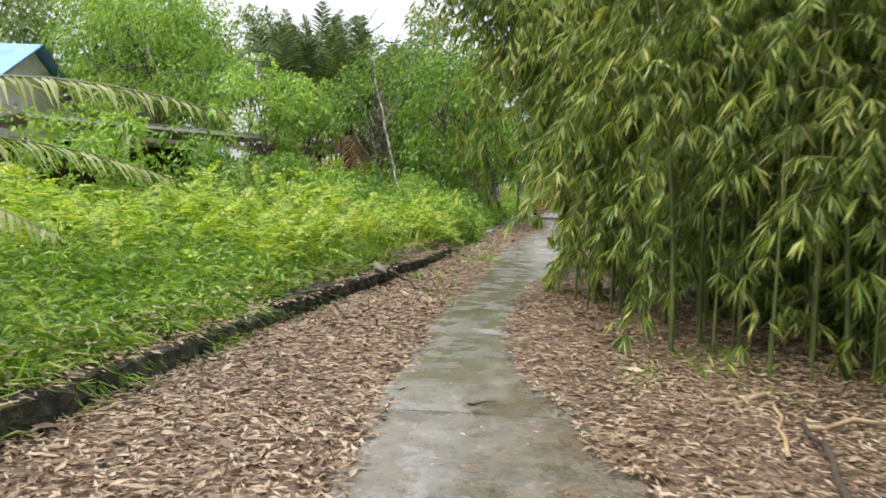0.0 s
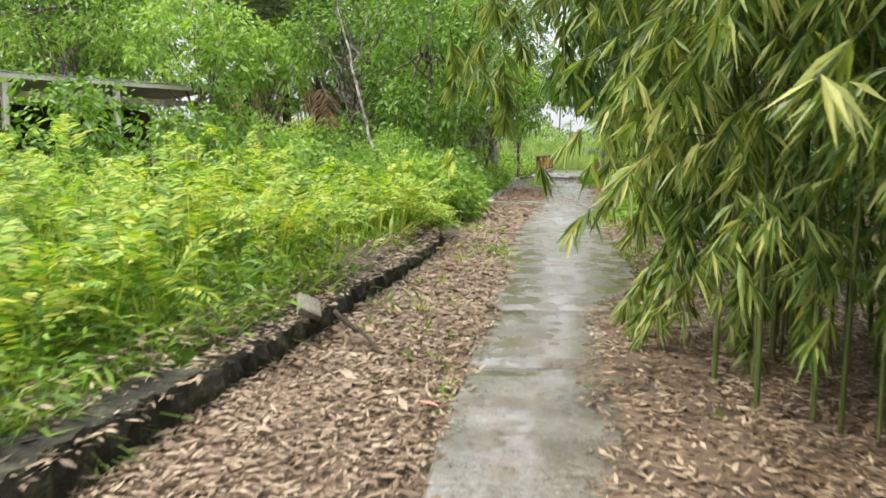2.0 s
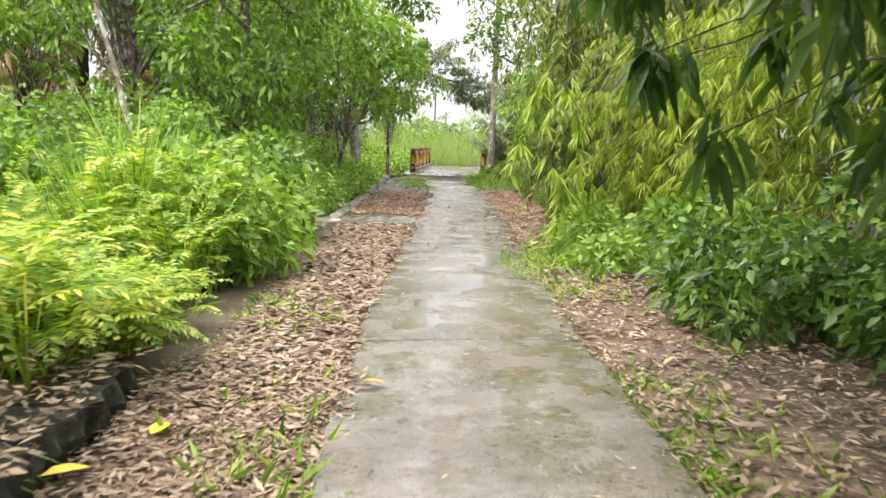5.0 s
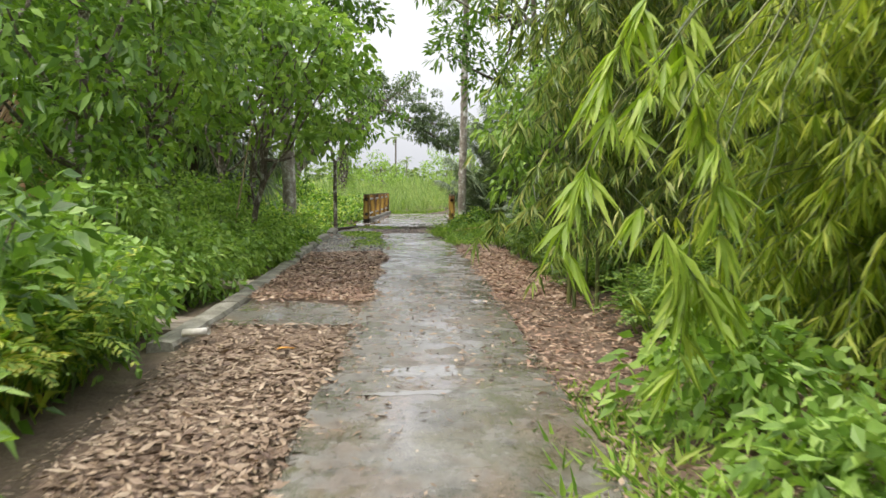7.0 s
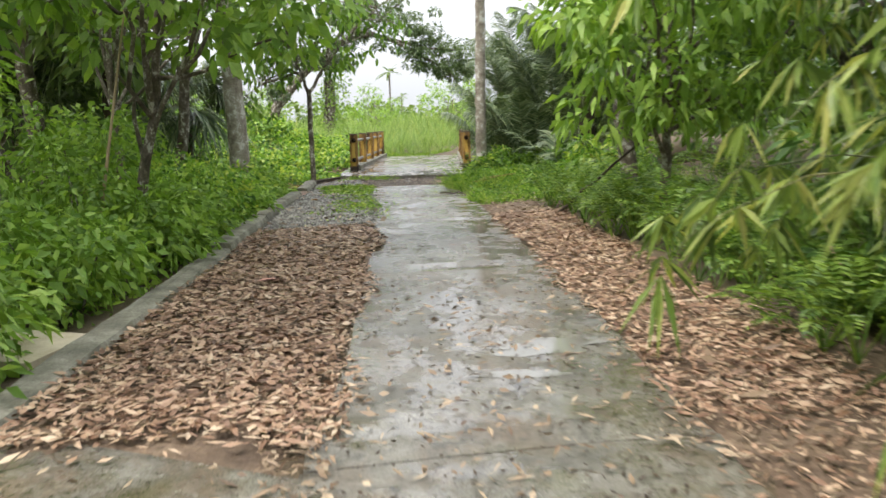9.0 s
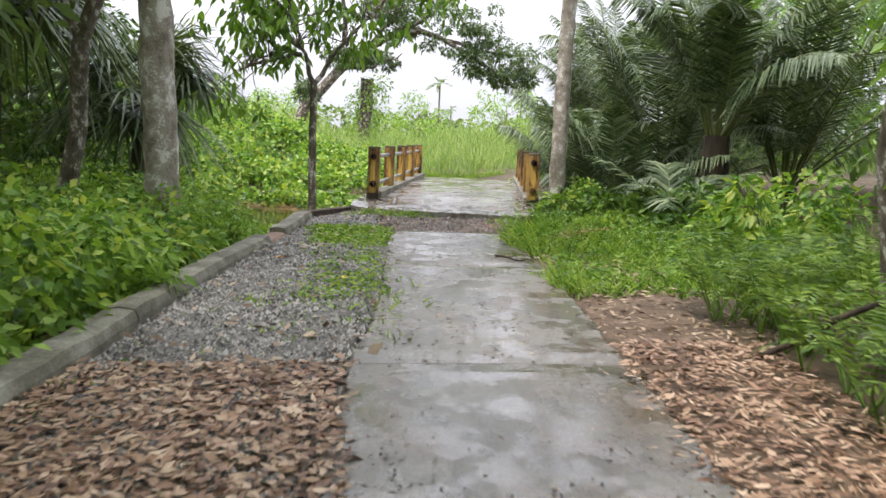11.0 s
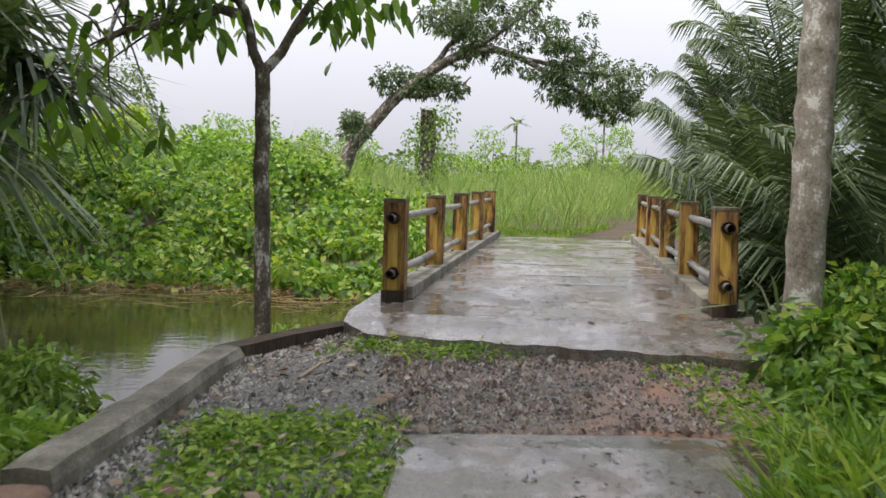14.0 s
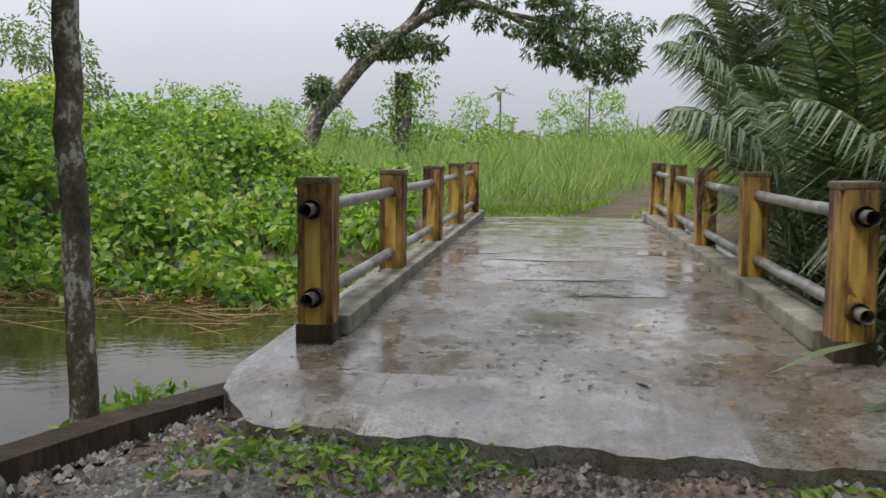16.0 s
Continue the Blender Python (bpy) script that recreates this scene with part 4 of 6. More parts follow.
pts = np.stack([xs, ys, ground_height(xs, ys) + 0.028], 1)[keep]
gravel = tagged(put_mesh("gravel", stone_mesh("gravel", pts, np.clip(rng.gamma(3.5, 0.0034, len(pts)), 0.005, 0.034), M_GRAVEL)), "loose grey crushed stone on the verge", "gravel", kind="stuff")

n = 9000
xs, ys = rng.uniform(4.0, 6.9, n), rng.uniform(40.5, 42.5, n)
pts = np.stack([xs, ys, ground_height(xs, ys) + 0.034], 1)
tagged(put_mesh("gravel", stone_mesh("gravel", pts, np.clip(rng.gamma(3.0, 0.0036, n), 0.004, 0.03), M_RED_STONE)), "reddish-brown broken stone before the bridge", "gravel", kind="stuff")

# ---- leaf litter ----
def litter(name, label, n, y0, y1, xa, xb, length=0.095, width=0.022, lift=0.03, edge=0.0, material=None):
    ys = rng.uniform(y0, y1, n)
    a, b = xa(ys), xb(ys)
    u = rng.random(n)
    if edge:
        u = u ** edge
    xs = a + (b - a) * u
    clear = ~((ys > 26.85) & (ys < 28.3) & (xs < 2.6)) | (rng.random(n) < 0.06)
    xs, ys = xs[clear], ys[clear]
    n = len(xs)
    p = np.stack([xs, ys, ground_height(xs, ys) + lift + rng.uniform(0, 0.025, n)], 1)
    bl = Blades()
    d = random_dirs(n, -0.15, 0.22)
    bl.add(p, d, length * rng.uniform(0.45, 1.35, n), width * rng.uniform(0.6, 1.6, n), np.array([0, 0, 1.0]) + rng.normal(0, 0.35, (n, 3)), DIAMOND, rng.uniform(-0.15, 0.25, n))
    return tagged(put_mesh(name, bl.mesh(name, material or M_LITTER)), label, "leaf litter", kind="stuff")


litter("leaf_litter", "dry tan bamboo leaves covering the verge", 30000, 2, 19, edge_left, lambda y: centre(y) - HALF + 0.1, 0.08, 0.017)
litter("leaf_litter", "dry tan bamboo leaves under the bamboo", 26000, 2, 14.5, lambda y: centre(y) + 0.7, lambda y: centre(y) + HALF + 2.6, 0.08, 0.017)
litter("leaf_litter", "dry brown leaves along the path edge", 9000, 14.5, 25, lambda y: centre(y) + HALF - 0.05 - 0.05 * np.sin(y * 2.3), lambda y: centre(y) + HALF + 2.2, 0.08, 0.019)
litter("leaf_litter", "dry leaves trodden into the soil on the path", 5200, 5.6, 15.3, cover_edge, lambda y: centre(y) + HALF + 0.1, 0.075, 0.017, 0.072)
litter("leaf_litter", "dry brown leaves on the verge", 6500, 19, 26, lambda y: edge_left(y) + 0.2, lambda y: centre(y) - HALF + 0.02)
litter("leaf_litter", "red-brown fallen leaves on the verge", 13000, 28.1, 34.6, edge_left, lambda y: centre(y) - HALF + 0.05 + 0.07 * np.sin(y * 2.7), 0.07, 0.021, 0.042, material=M_LITTER_RED)
litter("leaf_litter", "red-brown fallen leaves along the path edge", 13000, 23.5, 35, lambda y: centre(y) + HALF - 0.06 - 0.06 * np.sin(y * 2.1), lambda y: centre(y) + HALF + np.where(y < 28, 2.8, 0.9), 0.068, 0.018, 0.042, material=M_LITTER_RED)
litter("leaf_litter", "scattered bits of leaf and twig on the concrete path", 1500, 2, 41, lambda y: centre(y) - HALF, lambda y: centre(y) + HALF, 0.045, 0.011, 0.052)
litter("leaf_litter", "dead leaves lying on the kerb", 3600, 3, 18.6, lambda y: edge_left(y) - 0.32, lambda y: edge_left(y) + 0.02, 0.08, 0.02, 0.2)
litter("leaf_litter", "scattered yellowed leaves on the gravel", 260, 34, 42.3, lambda y: edge_left(y) + 0.05, lambda y: centre(y) - HALF + 0.1, 0.09, 0.04, 0.05)
litter("leaf_litter", "crumbled bits of dry leaf over the verge", 26000, 2, 34, lambda y: edge_left(y) + 0.02, lambda y: centre(y) - HALF + 0.06, 0.036, 0.013, 0.03)
litter("leaf_litter", "crumbled bits of dry leaf under the bamboo", 20000, 2, 30, lambda y: centre(y) + HALF - 0.08, lambda y: centre(y) + HALF + 1.8, 0.036, 0.013, 0.03)
litter("leaf_litter", "broad pale bamboo sheaths among the dry leaves", 380, 2, 17, edge_left, lambda y: centre(y) - HALF - 0.05, 0.13, 0.036, 0.045)
litter("leaf_litter", "broad pale bamboo sheaths under the clump", 420, 5, 30, lambda y: centre(y) + HALF, lambda y: centre(y) + HALF + 1.9, 0.13, 0.034, 0.045)


litter("leaf_litter", "sparse brown leaves on the soil beside the apron", 1900, 24.5, 28.2, lambda y: edge_left(y) + 0.1, lambda y: centre(y) - HALF + 0.1, 0.075, 0.019, 0.042)
litter("debris", "dark crumbs of bark and soil on the concrete path", 2600, 24, 40.3, lambda y: centre(y) - HALF, lambda y: centre(y) + HALF, 0.03, 0.013, 0.046, material=M_DARK)


def deck_bits(label, n, size, material, z=0.004):
    """Dark crumbs of soil, bark and leaf washed on to the deck."""
    bl = Blades()
    along, across = rng.uniform(-0.55, 6.0, n), rng.uniform(-0.05, 2.5, n)
    p = np.array([tuple(bridge_point(s, w, DECK_Z + 0.05 * math.sin(math.pi * (s + 0.55) / 9.0) + z)) for s, w in zip(along, across)])
    bl.add(p, random_dirs(n, 0.0, 0.1), size * rng.uniform(0.4, 1.8, n), size * rng.uniform(0.15, 0.4, n), np.array([0, 0, 1.0]) + rng.normal(0, 0.2, (n, 3)), LANCE, 0.1)
    return tagged(put_mesh("debris", bl.mesh("debris", material)), label, "debris", kind="stuff")


deck_bits("dark crumbs of bark and leaf on the wet deck", 1700, 0.034, M_DARK)
deck_bits("brown bits of dead leaf on the wet deck", 160, 0.06, M_LITTER)
litter("leaf_litter", "brown leaves and twigs at the edge of the grass", 1500, 34.8, 40.2, lambda y: centre(y) + HALF - 0.03, lambda y: centre(y) + HALF + 1.1, 0.07, 0.018, 0.042)
litter("debris", "dead leaves and twigs scattered over the concrete path", 900, 23.5, 31, lambda y: centre(y) - HALF, lambda y: centre(y) + HALF, 0.07, 0.017, 0.055)


# rain puddles lying on the concrete
def puddle(x, y, rx, ry, z, turn=0.0):
    k = 40
    a = np.linspace(0, 2 * np.pi, k, endpoint=False)
    ph = rng.uniform(0, 6, 3)
    r = 1 + 0.22 * np.sin(2 * a + ph[0]) + 0.16 * np.sin(5 * a + ph[1]) + 0.1 * np.sin(9 * a + ph[2])
    bm = bmesh.new()
    bm.faces.new([bm.verts.new((rx * q * math.cos(b), ry * q * math.sin(b), 0)) for q, b in zip(r, a)])
    ob = part("puddle", bm, M_PUDDLE, None)
    ob.matrix_basis = pose(x, y, z, 0, 0, turn)
    return tagged(ob, "shallow rain puddle reflecting the sky on the concrete", "puddle", "puddles", "structure")


M_PUDDLE = bpy.data.materials.new("rain_water")
M_PUDDLE.use_nodes = True
pn, pl_ = M_PUDDLE.node_tree.nodes, M_PUDDLE.node_tree.links
pb = pn["Principled BSDF"]
pb.inputs["Base Color"].default_value = (0.17, 0.165, 0.145, 1)
pb.inputs["Roughness"].default_value = 0.05
pb.inputs["Specular IOR Level"].default_value = 0.7
pg = pn.new("ShaderNodeNewGeometry")
pt = noise_node(pn, pl_, pg.outputs["Position"], 14, 3)
pbu = pn.new("ShaderNodeBump")
pbu.inputs["Strength"].default_value, pbu.inputs["Distance"].default_value = 0.1, 0.01
pl_.new(pt.outputs[0], pbu.inputs["Height"])
pl_.new(pbu.outputs[0], pb.inputs["Normal"])
for x, y, rx, ry in ((2.95, 24.85, 0.34, 0.13), (2.75, 24.3, 0.22, 0.06), (3.2, 24.3, 0.14, 0.05), (3.93, 29.1, 0.3, 0.12), (3.7, 28.7, 0.2, 0.06)):
    puddle(x, y, rx, ry, 0.0446 + 0.006 * math.sin(y * 1.9))
for s, w, rx, ry in ((2.2, 1.2, 0.45, 0.07), (3.2, 1.0, 0.5, 0.07), (4.2, 1.5, 0.4, 0.09), (3.7, 2.0, 0.25, 0.09), (5.2, 0.9, 0.5, 0.09), (1.6, 1.5, 0.3, 0.05), (3.6, 0.5, 0.22, 0.1)):
    q = bridge_point(s, w)
    puddle(q[0], q[1], rx, ry, DECK_Z + 0.05 * math.sin(math.pi * (s + 0.55) / 9.0) + 0.004, -10)


# sticks and fallen pieces
def stick_thing(label, p0, p1, r, material, category="stick"):
    p0, p1 = np.array(p0, float), np.array(p1, float)
    thing = base_at("stick", *p0)
    tb = Tubes()
    tb.add(bent((0, 0, 0), p1 - p0, 0, 7, r * 0.8), np.linspace(r, r * 0.6, 7), 6)
    ob = put_mesh("shaft", tb.mesh("shaft", material), thing)
    tb = Tubes()
    m_ = (p1 - p0) * 0.55
    tb.add(bent(m_, m_ + np.array([rng.normal(0, 0.08), rng.normal(0, 0.08), 0.02]), 0, 4, 0.003), np.linspace(r * 0.5, r * 0.2, 4), 5)
    put_mesh("side_twig", tb.mesh("side_twig", material), thing)
    return tagged(thing, label, category)


stick_thing("short dark twig on the concrete path", (0.95, 6.72, 0.055), (1.12, 6.8, 0.055), 0.008, M_DARK)
stick_thing("thick dry bamboo piece on the leaf litter", (2.5, 7.1, 0.05), (2.95, 7.3, 0.06), 0.028, M_CULM_DEAD)
stick_thing("dry bamboo stalk on the leaf litter", (2.6, 6.0, 0.05), (2.95, 7.2, 0.05), 0.016, M_CULM_DEAD)
stick_thing("fallen dark bamboo pole under the clump", (2.6, 5.2, 0.06), (2.9, 6.6, 0.09), 0.022, M_DARK)
stick_thing("broken dry cane under the bamboo", (2.9, 6.6, 0.05), (3.9, 6.9, 0.12), 0.02, M_CULM_DEAD)
stick_thing("dark fallen twig across the path edge", (5.02, 38.35, 0.055), (5.3, 37.93, 0.06), 0.012, M_DARK)
stick_thing("dry stick in the ferns", (5.6, 29.0, 0.02), (5.75, 29.6, 0.55), 0.012, M_CULM_DEAD)
stick_thing("thin pale stick on the gravel", (3.55, 41.3, 0.06), (3.7, 42.0, 0.06), 0.01, M_CULM_DEAD)
stick_thing("dark stick against the old kerb", (-0.12, 12.75, 0.2), (0.28, 12.2, 0.05), 0.018, M_DARK)
for x, y, turn in ((-0.3, 12.72, 25),):
    ob = part("broken_slab", box_bm(0.17, 0.22, 0.045, 0.012), M_KERB, None)
    ob.matrix_basis = pose(x, y, 0.24, 24, 26, turn)
    tagged(ob, "broken grey concrete piece on the old kerb", "rubble")
bl = Blades()
add_frond(bl, None, (5.5, 39.1, 0.1), (1, 0.3, 0.2), 1.1, 0.05, 0.22, 0.02, 26, hang=0.2)
tagged(put_mesh("dead_frond", bl.mesh("dead_frond", L_DEAD)), "fallen brown palm frond beside the path", "frond")
n = 260
q = np.array([bridge_point(-0.78 - 0.2 * u + rng.normal(0, 0.05), 0.1 + 2.5 * u) for u in rng.random(n)])
q[:, 2] = ground_height(q[:, 0], q[:, 1]) + 0.045
tagged(put_mesh("gravel", stone_mesh("gravel", q, rng.uniform(0.008, 0.026, n), M_GRAVEL)), "loose stones under the broken edge of the deck", "gravel", kind="stuff")


def fallen_leaf(label, x, y, z, length, width, turn, material):
    bl = Blades()
    a = radians(turn)
    bl.add([(0, 0, 0.004)], [(math.cos(a), math.sin(a), 0.1)], length, width, [(0.1, 0.1, 1)], OVAL, 0.12, 0.25)
    ob = put_mesh("fallen_leaf", bl.mesh("fallen_leaf", material))
    ob.matrix_basis = pose(x, y, z)
    return tagged(ob, label, "leaf")


M_ORANGE = rough_material("orange_leaf", [(0.3, (0.5, 0.2, 0.02)), (0.7, (0.7, 0.34, 0.04))], 20, 90, 0.5, 0.2)
M_YELLOW = rough_material("yellow_leaf", [(0.3, (0.5, 0.36, 0.03)), (0.7, (0.7, 0.55, 0.06))], 20, 90, 0.5, 0.2)
M_PINK = rough_material("faded_pink_plastic", [(0.3, (0.5, 0.2, 0.16)), (0.7, (0.62, 0.33, 0.27))], 20, 90, 0.5, 0.2)
fallen_leaf("bright orange fallen leaf on the verge", 1.97, 25.62, 0.05, 0.13, 0.08, 10, M_ORANGE)
fallen_leaf("pale curled fallen leaf on the path", 3.15, 25.7, 0.055, 0.2, 0.04, -40, M_CULM_DEAD)
fallen_leaf("yellow fallen leaf at the kerb's end", 0.42, 17.5, 0.06, 0.16, 0.09, 30, M_YELLOW)
fallen_leaf("yellow fallen leaf at the kerb's end", 0.7, 17.9, 0.06, 0.14, 0.07, 75, M_YELLOW)
fallen_leaf("orange fallen leaf on the gravel", 2.95, 37.9, 0.05, 0.11, 0.08, 20, M_ORANGE)
fallen_leaf("tan fallen leaf on the gravel", 2.75, 38.2, 0.05, 0.12, 0.09, 120, M_CULM_DEAD)
fallen_leaf("yellow fallen leaf on the gravel", 3.55, 36.9, 0.05, 0.09, 0.07, 60, M_YELLOW)
fallen_leaf("yellow leaf lying on the bridge deck", 5.6, 43.4, 0.22, 0.1, 0.04, 15, M_YELLOW)
fallen_leaf("faded pink scrap on the leaf litter", 2.45, 31.2, 0.06, 0.16, 0.09, 15, M_PINK)
fallen_leaf("faded pink scrap on the leaf litter", 0.55, 11.2, 0.06, 0.13, 0.05, -35, M_PINK)
fallen_leaf("orange leaf beside the path", 1.55, 18.6, 0.06, 0.12, 0.07, -15, M_ORANGE)


# ---- meadow and ferns beside the first stretch ----
xy = in_area(15000, -9, 0.6, 1, 15)
u = edge_left(xy[:, 1]) - 0.22 - xy[:, 0]
xy = xy[(u > 0) & (rng.random(len(xy)) < np.clip(1.25 - (xy[:, 1] - 8) / 7, 0.15, 1) * np.clip(1.3 - u / 8, 0.3, 1))]
grass_patch("meadow_grass", "tall bright green grass leaning over the kerb", xy, 0.5, 0.018, L_GRASS, 1.0, 0.7, 5)
sprigs("meadow_weeds", "darker broad-leaved weeds in the meadow", xy[1::7], 0.62, 0.17, 0.034, L_MID, 12)
sprigs("meadow_herbs", "leafy bright green herbs among the grass", xy[::2], 0.55, 0.12, 0.022, L_GRASS, 9)
xy = in_area(760, -10, 0.9, 8.5, 25)
u = edge_left(xy[:, 1]) - 0.3 - xy[:, 0]
xy = xy[(u > 0) & (rng.random(len(xy)) < np.clip((xy[:, 1] - 8) / 4, 0, 1)) & ~((u < 0.9) & (xy[:, 1] < 10))]
xy = np.concatenate([xy, in_area(70, -3, 0.4, 14, 19)])
xy = xy[edge_left(xy[:, 1]) - np.where(xy[:, 1] < 16.8, 0.58, 0.4) - xy[:, 0] > 0]
fern_bed("fern_bed", "waist-high bright green ferns with a few yellow fronds", xy, 0.95, L_FERN, 6, 17, 1.0)
xy = in_area(2600, -11, 1.0, 13, 27)
xy = xy[edge_left(xy[:, 1]) - 0.3 - xy[:, 0] > 0]
grass_patch("weeds", "green weeds growing among ferns", xy, 0.6, 0.03, L_FERN, 0.7, 0.6, 4)

ys = rng.uniform(2, 18.5, 1900)
ys = ys[(np.sin(ys * 3.1) + np.sin(ys * 7.3) > -0.9) & (rng.random(len(ys)) < np.clip((11.5 - ys) / 3, 0.07, 1))]
xy = np.stack([edge_left(ys) - 0.27 + rng.normal(0, 0.08, len(ys)), ys], 1)
bl = Blades()
p = np.repeat(on_ground(xy, 0.02), 5, axis=0)
d = random_dirs(len(p), 0, 0.5) + np.array([0.6, 0, 0.7])
bl.add(p, d, rng.uniform(0.2, 0.5, len(p)), rng.uniform(0.01, 0.02, len(p)), random_dirs(len(p), -1, 1), BLADE, rng.uniform(0.4, 1.0, len(p)))
tagged(put_mesh("kerb_grass", bl.mesh("kerb_grass", L_GRASS)), "grass hanging over the old kerb", "grass", kind="stuff")
ys = np.concatenate([rng.uniform(18.0, 26, 130), rng.uniform(18.5, 20, 30)])
xy = np.stack([edge_left(ys) - 0.3 - np.abs(rng.normal(0, 0.5, len(ys))), ys], 1)
fern_bed("fern_bed", "bright ferns crowding the end of the old kerb", xy, 0.62, L_FERN, 8, 15, 0.85)
xy = np.stack([rng.uniform(-0.9, -0.2, 60), rng.uniform(21.5, 23, 60)], 1)
grass_patch("tall_grass", "clump of tall arching grass in the ferns", xy, 1.7, 0.02, L_LIGHT, 0.35, 0.4, 8)
# shrubs at the back of the meadow
for x, y, rx, h, m, lab in (
        (-6.7, 17.6, 1.2, 2.8, L_LIGHT, "yellowish green leafy shrub at the meadow's edge"), (-5.1, 18.8, 1.1, 2.5, L_MID, "leafy green shrub at the meadow's edge"), (-8.6, 16.6, 1.4, 2.9, L_LIGHT, "yellowish green leafy shrub at the meadow's edge"),
        (-3.8, 20.8, 1.0, 2.1, L_MID, "leafy green shrub at the meadow's edge"), (-3.2, 24.5, 1.1, 1.9, L_LIGHT, "light green leafy shrub at the meadow's edge"), (-1.6, 24.5, 0.9, 1.5, L_MID, "leafy green shrub at the meadow's edge"),
        (0.0, 24.2, 0.8, 1.7, L_MID, "leafy green shrub at the meadow's edge"), (0.3, 22.2, 0.6, 1.1, L_LIGHT, "light green leafy shrub at the meadow's edge"), (-2.2, 28.5, 1.5, 2.4, L_MID, "tall leafy green shrub in the thicket"), (-4.8, 28.5, 1.4, 2.6, L_LIGHT, "tall light green shrub")):
    bush("shrub", lab, x, y, rx, rx, h, m, 30, 110, 0.13, 0.06, 0.42, group="meadow shrubs")

# ---- trees behind ----
broad_tree("tree", "large rounded tree with feathery light green foliage", -11.6, 32.5, 9.6, 3.2, L_LIGHT, 0.2, 110, 190, 0.17, 0.07, 0.2, clump_r=0.85)
broad_tree("tree", "medium tree with yellow-green leaves", -5.6, 26.8, 5.5, 1.4, L_LIGHT, 0.08, 44, 130, 0.14, 0.07, 0.25, clump_r=0.42)
broad_tree("tree", "slender young tree with umbrella tufts of pale leaves", -6.3, 37.0, 5.9, 1.3, L_LIGHT, 0.08, 22, 130, 0.24, 0.11, 0.42, clump_r=0.55)
broad_tree("tree", "dark leafy tree in the thicket", -0.2, 29.5, 6.4, 1.7, L_MID, 0.12, 70, 130, 0.15, 0.07, 0.12, clump_r=0.55)
broad_tree("tree", "dark leafy tree in the thicket", -2.9, 44, 9.0, 2.0, L_FAR, 0.16, 80, 130, 0.24, 0.1, 0.1, clump_r=0.95)
broad_tree("tree", "tall grey-green tree in the thicket", -0.9, 38.0, 9.5, 2.2, L_FAR, 0.15, 80, 130, 0.2, 0.09, 0.15, clump_r=0.75)
broad_tree("tree", "tall dark tree behind the shed", -13, 36, 10, 3.6, L_MID, 0.2, 90, 130, 0.24, 0.1, 0.1, clump_r=0.95)
broad_tree("tree", "tall dark tree behind the house", -21, 37, 12, 4.2, L_FAR, 0.2, 80, 120, 0.3, 0.13, 0.1, clump_r=1.2)
broad_tree("tree", "tall dark tree in the thicket", -17.5, 48, 12, 4.0, L_FAR, 0.2, 80, 120, 0.3, 0.13, 0.1, clump_r=1.2)
for x, y, th in ((-8.9, 43.5, 5.6), (-7.5, 45.2, 6.6), (-5.7, 43.8, 5.4)):
    feather_palm("tall dark feather palm rising above the thicket", x, y, th, 24, 6.6, L_PALM, 0.2, 1.2, 0.085, 38, (0.7, 1.52), (0.12, 0.4), bark=M_DARK, dead=6, rachis=0.04)
for x, y, h, cr, m in ((-12.5, 50, 12.5, 3.4, L_FAR), (-6.2, 51, 9.5, 2.6, L_FAR), (-4.0, 48.5, 9.5, 2.0, L_GREY), (-16, 43, 11.5, 3.0, L_MID), (-2.2, 40.5, 8.6, 1.6, L_GREY)):
    broad_tree("tree", "tall grey-green tree at the back of the thicket", x, y, h, cr, m, 0.16, 84, 130, 0.24, 0.1, 0.12, clump_r=0.8, group="back trees")
# pale leaning trunk
thing = tagged(base_at("dead_tree", -1.12, 26.3, ground_z(-1.12, 26.3)), "thin pale leaning bare trunk in the thicket", "tree")
tb = Tubes()
tb.add(bent((0.15, 0, -0.1), (-1.15, 0.2, 4.9), 0.1, 14, 0.03), np.linspace(0.05, 0.02, 14), 8)
put_mesh("trunk", tb.mesh("trunk", M_PALE), thing)
tb = Tubes()
for k, (ex, ey, ez) in enumerate(((-1.6, 0.3, 3.4), (-1.9, 0.1, 4.6), (-0.3, 0.5, 4.6), (-1.5, -0.4, 5.8))):
    tb = Tubes()
    tb.add(bent((-0.35 - 0.18 * k, 0.05, 2.0 + 0.7 * k), (ex, ey, ez), 0.05, 7, 0.04), np.linspace(0.014, 0.004, 7), 5)
    put_mesh("limb", tb.mesh("limb", M_BARK), thing)

# ---- shed and house ----
shed = tagged(base_at("shed", -8.62, 25.94, ground_z(-8.62, 25.94), -36.9), "long open shed with a low grey tin roof on pale posts", "shed")
z0 = 0.0
v, f = [], []
n = 60
for i in range(n):
    y_ = -4.6 + 8.2 * i / (n - 1)
    zz = 2.84
    c = 0.02 * (i % 2)
    v += [(1.9, y_, zz + c), (-1.9, y_, zz - 0.25 + c), (1.9, y_, zz + c - 0.015), (-1.9, y_, zz - 0.265 + c)]
for i in range(n - 1):
    o = i * 4
    f += [[o, o + 4, o + 5, o + 1], [o + 2, o + 3, o + 7, o + 6], [o, o + 2, o + 6, o + 4]]
put_mesh("roof", mesh_of("roof", v, f, M_TIN), shed)
ob = part("fascia", box_bm(0.03, 8.2, 0.1, 0.004), M_WALL, shed, "pale painted eaves board")
ob.matrix_basis = pose(1.86, -0.5, 2.77)
for y_ in (-4.4, -1.9, 0.5, 3.3):
    ob = part("post", box_bm(0.11, 0.11, 2.8, 0.008, (0, 0, 1.3)), M_WALL, shed)
    ob.matrix_basis = pose(1.7, y_, 0)
